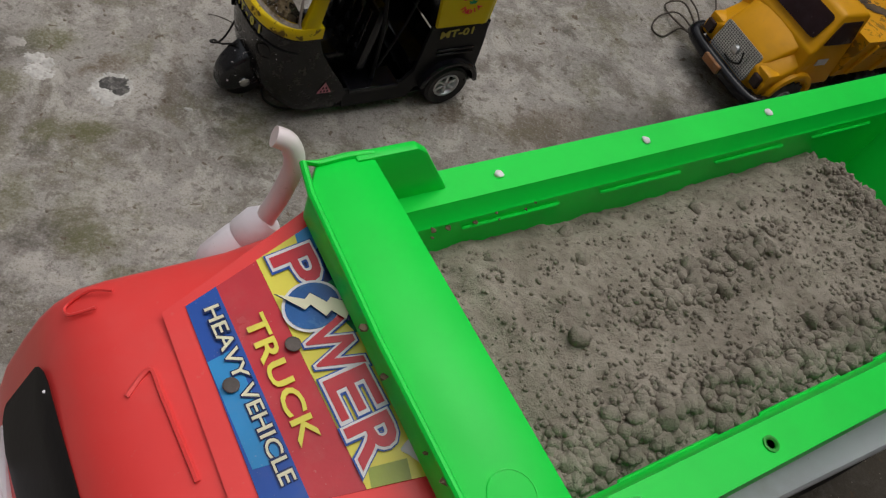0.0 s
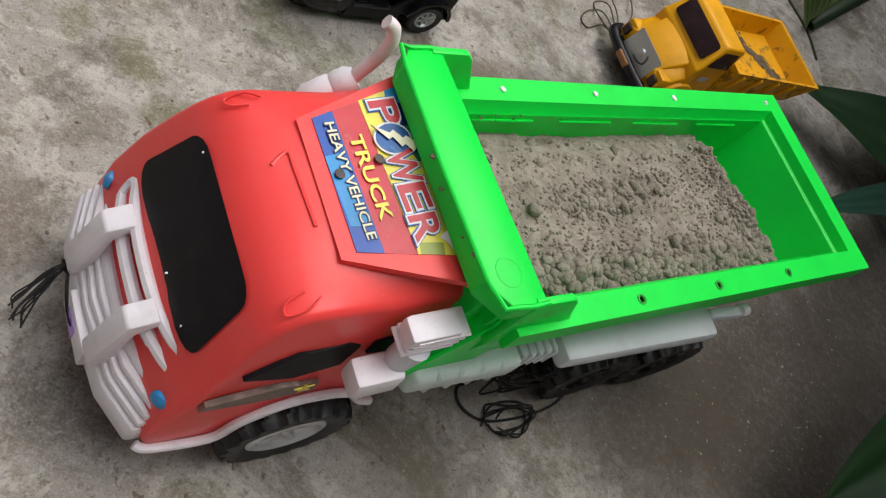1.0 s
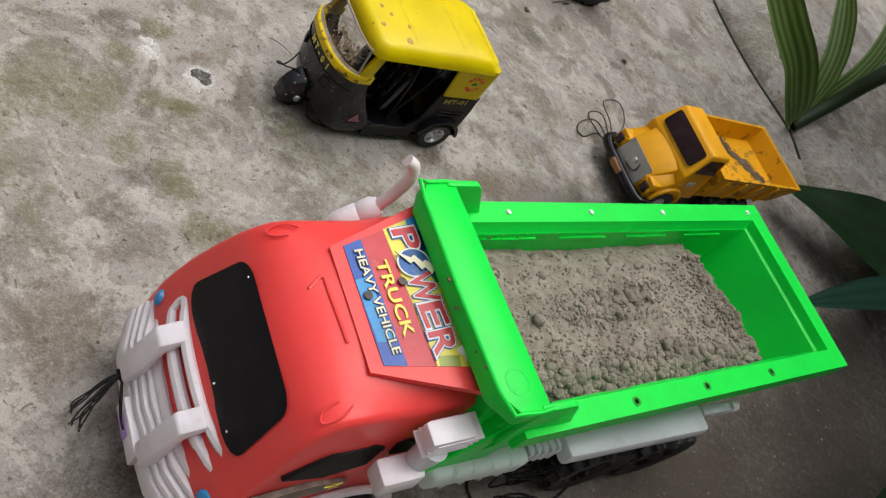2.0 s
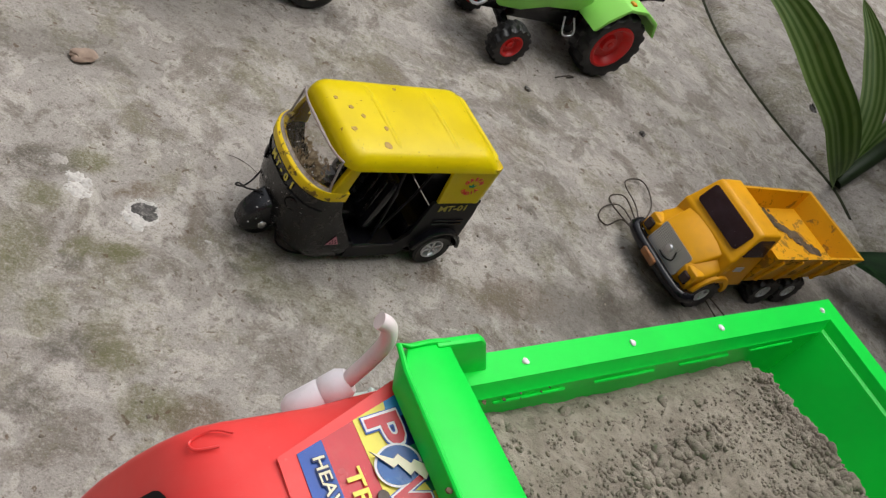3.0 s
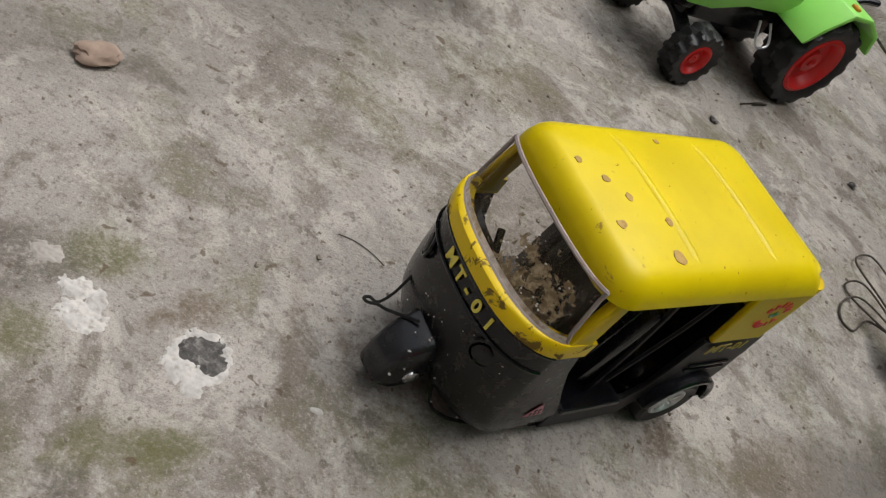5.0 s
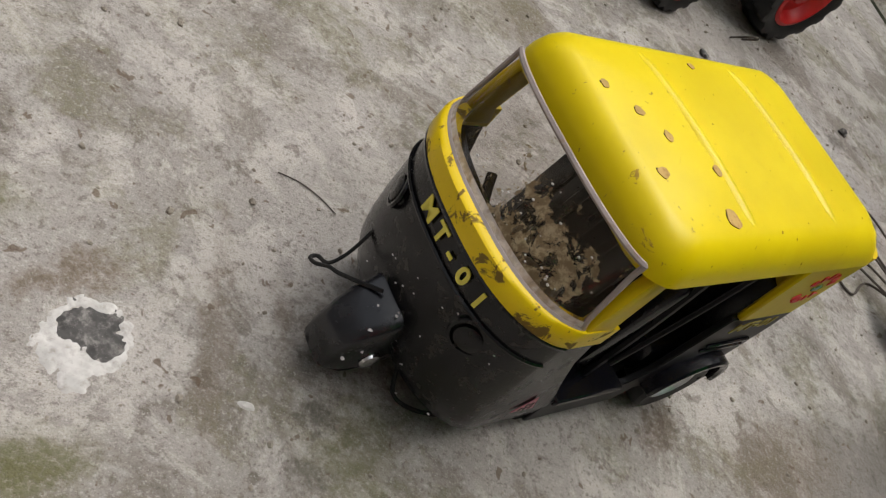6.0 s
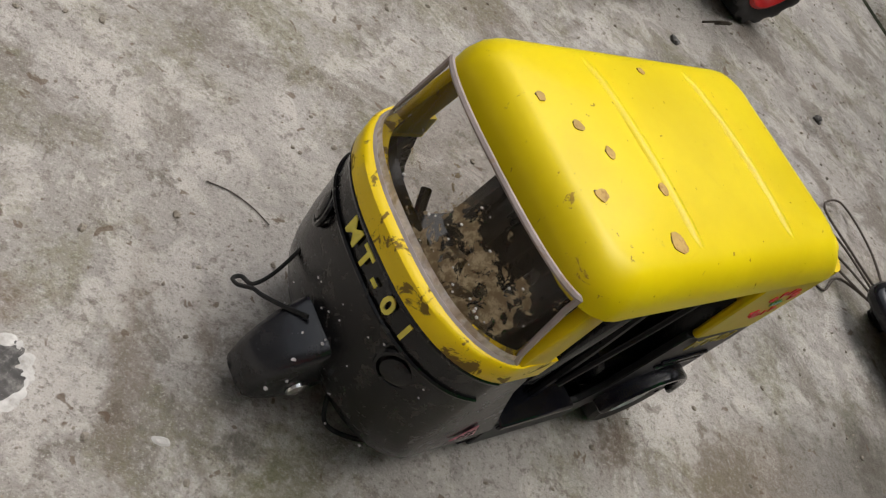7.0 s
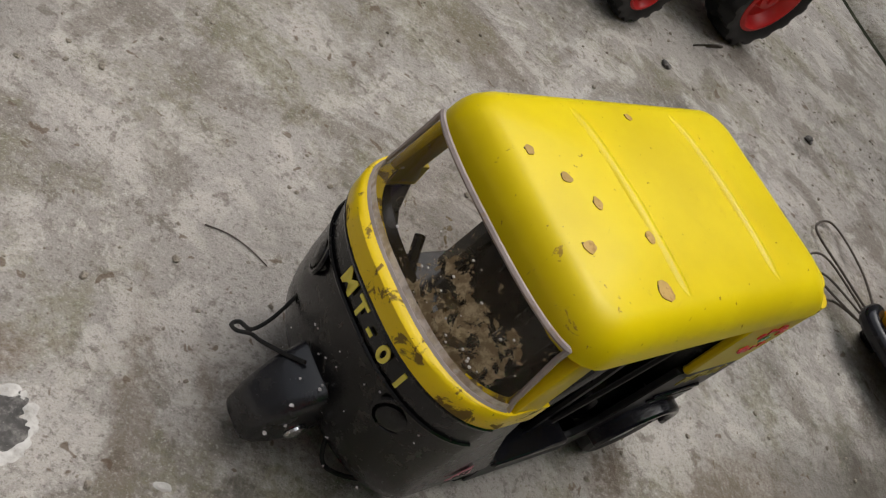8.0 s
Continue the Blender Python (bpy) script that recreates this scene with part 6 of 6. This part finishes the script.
# ---- litter on the concrete ----
def crust(x, y, r, seed, mask, thick, grain=900):
    """A thin ragged crust: it lies proud of the concrete where mask(px, py) > 0 and dips under it elsewhere."""
    n = 70
    bm = bmesh.new()
    rows = []
    for i in range(n):
        row = []
        for j in range(n):
            px, py = r * (2 * i / (n - 1) - 1), r * (2 * j / (n - 1) - 1)
            k = mask(px / r, py / r) + 0.42 * noise.noise((px * 260 + seed, py * 260, seed)) + 0.30 * noise.noise((px * 640, py * 640 + seed, 2))
            z = max(-0.0006, min(thick, 0.0016 * k)) + (0.00028 * noise.noise((px * grain, py * grain, seed)) if k > 0 else 0)
            row.append(bm.verts.new((x + px, y + py, z)))
        rows.append(row)
    for ra, rb in zip(rows, rows[1:]):
        for j in range(n - 1):
            if max(v.co.z for v in (ra[j], ra[j + 1], rb[j + 1], rb[j])) > -0.0003:
                bm.faces.new((ra[j], ra[j + 1], rb[j + 1], rb[j]))
    bmesh.ops.delete(bm, geom=[v for v in bm.verts if not v.link_faces], context="VERTS")
    return bm


def spill(bm, mat, label):
    return tagged(part("lime_spill", bm, mat, None, "", 60), label, "spill", "", "stuff")


def disc(px, py, cx, cy, rx, ry):
    return 1 - math.hypot((px - cx) / rx, (py - cy) / ry)


spill(crust(-0.0958, 0.3575, 0.013, 11, lambda px, py: max(disc(px, py, 0.15, -0.25, 0.5, 0.42), disc(px, py, -0.25, 0.35, 0.42, 0.3), disc(px, py, 0.25, 0.2, 0.25, 0.4)), 0.0007), M["lime_crust"], "white lime crust spilt on the concrete")
core = spill(crust(-0.0585, 0.3570, 0.016, 23, lambda px, py: max(disc(px, py, -0.12, -0.30, 0.50, 0.30), disc(px, py, 0.05, -0.62, 0.26, 0.2), 0.42 - 3.6 * abs(math.hypot(px, py - 0.12) - 0.52)) - 0.12, 0.0005), M["lime_crust"], "white lime crust with a dark gritty core")
part("dark_core", crust(-0.0583, 0.3602, 0.012, 57, lambda px, py: disc(px, py, 0, 0, 0.70, 0.58) - 0.05, 0.0007), M["char"], core, "dark gritty core", 60)
spill(crust(-0.0200, 0.3590, 0.0035, 37, lambda px, py: disc(px, py, 0, 0, 0.7, 0.45) - 0.2, 0.0004), M["lime_crust"], "small pale lime fleck on the concrete")
spill(crust(-0.1120, 0.3690, 0.010, 71, lambda px, py: disc(px, py, 0, 0, 0.75, 0.5) - 0.25, 0.0004), M["pale_crust"], "grey cement scab on the concrete")
chip = lump(0.0074, 5.3, 0.34, 3, 0.42)
bmesh.ops.scale(chip, vec=(1.05, 0.75, 1.25), verts=chip.verts)
tagged(part("stone_chip", moved(chip, pose(-0.1380, 0.4570, 0.0026, 0, 0, 40)), M["stone"]), "flat broken brown stone chip lying on concrete", "stone")
rnd = random.Random(12)
for x, y, r in ((0.1685, 0.696, 0.0030), (0.2945, 0.727, 0.0034), (0.4900, 0.2100, 0.0045), (0.44, 0.16, 0.005), (0.42, 0.12, 0.004), (0.10, 0.585, 0.002), (0.122, 0.59, 0.0022), (0.135, 0.585, 0.0018)):
    tagged(part("pebble", moved(lump(r, x * 40 + y * 9, 0.6, 2, 0.5), pose(x, y, r * 0.4)), M["char"]), "small dark pebble lying on the concrete", "pebble", "pebbles on the yard")
verts, faces = [], []
b = lump(1.0, 2.2, 0.6, 1, 0.5)
b.verts.ensure_lookup_table()
gv, gf = [v.co.copy() for v in b.verts], [[v.index for v in f.verts] for f in b.faces]
b.free()
for k in range(5200):
    x, y = rnd.uniform(-0.3, 0.55), rnd.uniform(0.1, 1.0)
    r = 0.00035 + 0.0009 * rnd.random() ** 5
    n0 = len(verts)
    m = pose(x, y, r * 0.3, 0, 0, rnd.uniform(0, 360))
    verts += [tuple(m @ (v * r)) for v in gv]
    faces += [[i + n0 for i in f] for f in gf]
me = bpy.data.meshes.new("grit")
me.from_pydata(verts, [], faces)
me.materials.append(M["soil"])
tagged(new("grit", me), "fine grit scattered over the concrete yard", "grit", "", "stuff")
tagged(part("mud_spots", merged(*[moved(lump(0.006 + 0.003 * (k % 2), k + 3, 0.3, 2, 0.6), pose(0.525 + 0.011 * k, 0.972 - 0.022 * k, 0.022 + 0.001 * k, 0, 25)) for k in range(4)]), M["char"]), "row of dark mud spots on the concrete edging", "mud", "", "stuff")


# ---- plants at the edge of the yard ----
def leaf(name, spine, width, mat, fold=0.25, side=(0, 0, 1), wave=0.0, tip=0.15, base=0.3, parent=None, seed=1):
    """A long leaf along a spine: it swells, folds along its midrib, and narrows to the tip."""
    path = spline(spine, 8)
    bm = bmesh.new()
    rows = []
    n = len(path)
    cross = 8
    up0 = Vector(side).normalized()
    for i, p in enumerate(path):
        t = i / (n - 1)
        d = (path[min(i + 1, n - 1)] - path[max(i - 1, 0)]).normalized()
        across = d.cross(up0).normalized()
        up = across.cross(d)
        w = width * (min(1, base + t / 0.3) if t < 0.3 else 1.0) * (1 if t < 0.6 else max(tip * (1 - t) / 0.4, 1 - ((t - 0.6) / 0.4) ** 1.6))
        row = []
        for k in range(cross + 1):
            s = 2 * k / cross - 1
            row.append(bm.verts.new(p + across * (s * w) + up * (fold * abs(s) * w + wave * w * math.sin(t * 15 + seed + s) * abs(s))))
        rows.append(row)
    for a, b in zip(rows, rows[1:]):
        for k in range(cross):
            bm.faces.new((a[k], a[k + 1], b[k + 1], b[k]))
    uv = bm.loops.layers.uv.new("blade")
    share = {v: (k / cross, i / (n - 1)) for i, r in enumerate(rows) for k, v in enumerate(r)}
    for f in bm.faces:
        for lp in f.loops:
            lp[uv].uv = share[lp.vert]
    bmesh.ops.solidify(bm, geom=bm.faces[:], thickness=0.0008)
    return part(name, bm, mat, parent, "", 60)


def plants():
    P = tagged(new("strap_leaf_plant"), "green strap-leaved plant rooted at the concrete edging", "plant")
    P.matrix_basis = pose(0.56, 0.848, 0)
    leaf("leaf", [(0, 0, 0), (-0.030, -0.040, 0.030), (-0.066, -0.066, 0.062), (-0.105, -0.078, 0.095), (-0.150, -0.086, 0.122), (-0.190, -0.078, 0.145), (-0.235, -0.060, 0.160), (-0.30, -0.03, 0.165)], 0.021, M["leaf"], 0.30, (0.2, -0.9, 0.5), 0.05, parent=P)
    leaf("leaf", [(0.01, 0.02, 0.02), (0.014, 0.06, 0.055), (0.014, 0.10, 0.080), (0.010, 0.17, 0.105), (0, 0.25, 0.12)], 0.015, M["leaf"], 0.35, (-0.6, -0.5, 0.5), 0.05, parent=P, seed=4)
    leaf("leaf", [(0.02, 0.03, 0.02), (0.050, 0.07, 0.075), (0.070, 0.13, 0.115), (0.080, 0.22, 0.14)], 0.013, M["leaf"], 0.35, (-0.6, -0.5, 0.5), 0.05, parent=P, seed=6)
    part("leaning_stalk", tube([(-0.004, -0.012, 0.006), (0.025, 0.018, 0.048), (0.045, 0.030, 0.110), (0.09, 0.05, 0.20)], 0.0075, 5, 10, 1.6), M["stalk"], P, "dark green leaning stalk")
    Q = tagged(new("broad_leaf_plant"), "dark broad-leaved bush over the yard edge, upper leaves added unseen for shade", "plant")
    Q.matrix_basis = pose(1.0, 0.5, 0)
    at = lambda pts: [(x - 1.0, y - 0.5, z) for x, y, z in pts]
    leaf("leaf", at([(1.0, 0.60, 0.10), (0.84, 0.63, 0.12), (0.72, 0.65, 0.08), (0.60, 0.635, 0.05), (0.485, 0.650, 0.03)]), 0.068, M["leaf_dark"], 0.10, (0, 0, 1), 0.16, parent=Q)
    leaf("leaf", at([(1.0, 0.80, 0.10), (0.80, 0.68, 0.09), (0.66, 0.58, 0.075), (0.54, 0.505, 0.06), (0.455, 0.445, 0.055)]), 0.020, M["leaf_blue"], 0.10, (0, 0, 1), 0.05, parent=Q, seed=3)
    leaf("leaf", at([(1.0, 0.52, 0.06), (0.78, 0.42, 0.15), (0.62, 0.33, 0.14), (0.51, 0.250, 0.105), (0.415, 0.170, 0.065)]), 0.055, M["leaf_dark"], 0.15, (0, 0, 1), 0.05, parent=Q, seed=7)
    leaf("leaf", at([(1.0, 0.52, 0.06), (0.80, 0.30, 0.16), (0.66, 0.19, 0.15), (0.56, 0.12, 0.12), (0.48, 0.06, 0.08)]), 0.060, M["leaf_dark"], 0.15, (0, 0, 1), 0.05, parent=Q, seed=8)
    # unseen leaves and stems, added at the side to shade the yard's right
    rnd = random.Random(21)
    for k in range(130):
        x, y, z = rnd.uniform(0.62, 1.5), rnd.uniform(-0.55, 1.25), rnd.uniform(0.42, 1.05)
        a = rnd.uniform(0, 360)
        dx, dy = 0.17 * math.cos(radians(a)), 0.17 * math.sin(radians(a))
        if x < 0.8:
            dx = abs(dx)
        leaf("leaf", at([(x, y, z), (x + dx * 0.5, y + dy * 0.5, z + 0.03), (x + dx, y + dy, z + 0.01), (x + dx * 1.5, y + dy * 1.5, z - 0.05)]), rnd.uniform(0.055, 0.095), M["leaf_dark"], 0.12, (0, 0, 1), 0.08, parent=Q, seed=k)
    # more unseen leaves closer in, added to darken the ground below
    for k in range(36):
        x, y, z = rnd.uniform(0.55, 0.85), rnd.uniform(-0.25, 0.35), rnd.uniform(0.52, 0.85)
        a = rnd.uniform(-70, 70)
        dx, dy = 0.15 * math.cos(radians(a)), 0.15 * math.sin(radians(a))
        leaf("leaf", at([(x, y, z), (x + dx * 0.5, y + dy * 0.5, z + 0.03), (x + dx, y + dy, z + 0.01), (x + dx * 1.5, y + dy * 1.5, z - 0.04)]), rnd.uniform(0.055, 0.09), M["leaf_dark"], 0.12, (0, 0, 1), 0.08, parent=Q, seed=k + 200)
    for k in range(9):
        x, y = 0.85 + 0.07 * k, -0.25 + 0.13 * k
        part("stem", tube([(x - 1.0, y - 0.5, 0.0), (x - 0.99, y - 0.48, 0.4), (x - 0.96, y - 0.5, 0.85)], 0.009, 4, 8, 0.5), M["stalk"], Q)


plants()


# ---- plain walls round the yard, unseen: added to cut low sky light and reflections ----
for name, sx, sy, x, y in (("wall_south", 7.4, 0.2, 0.2, -1.5), ("wall_north", 7.4, 0.2, 0.2, 4.2), ("wall_west", 0.2, 5.5, -3.4, 1.35), ("wall_east", 0.2, 5.5, 3.8, 1.35)):
    tagged(part(name, box(sx, sy, 2.6, x, y, 1.3, 0.01, 1), M["plaster"]), "plain grey wall, added unseen to cut low sky light", "wall", "", "structure")
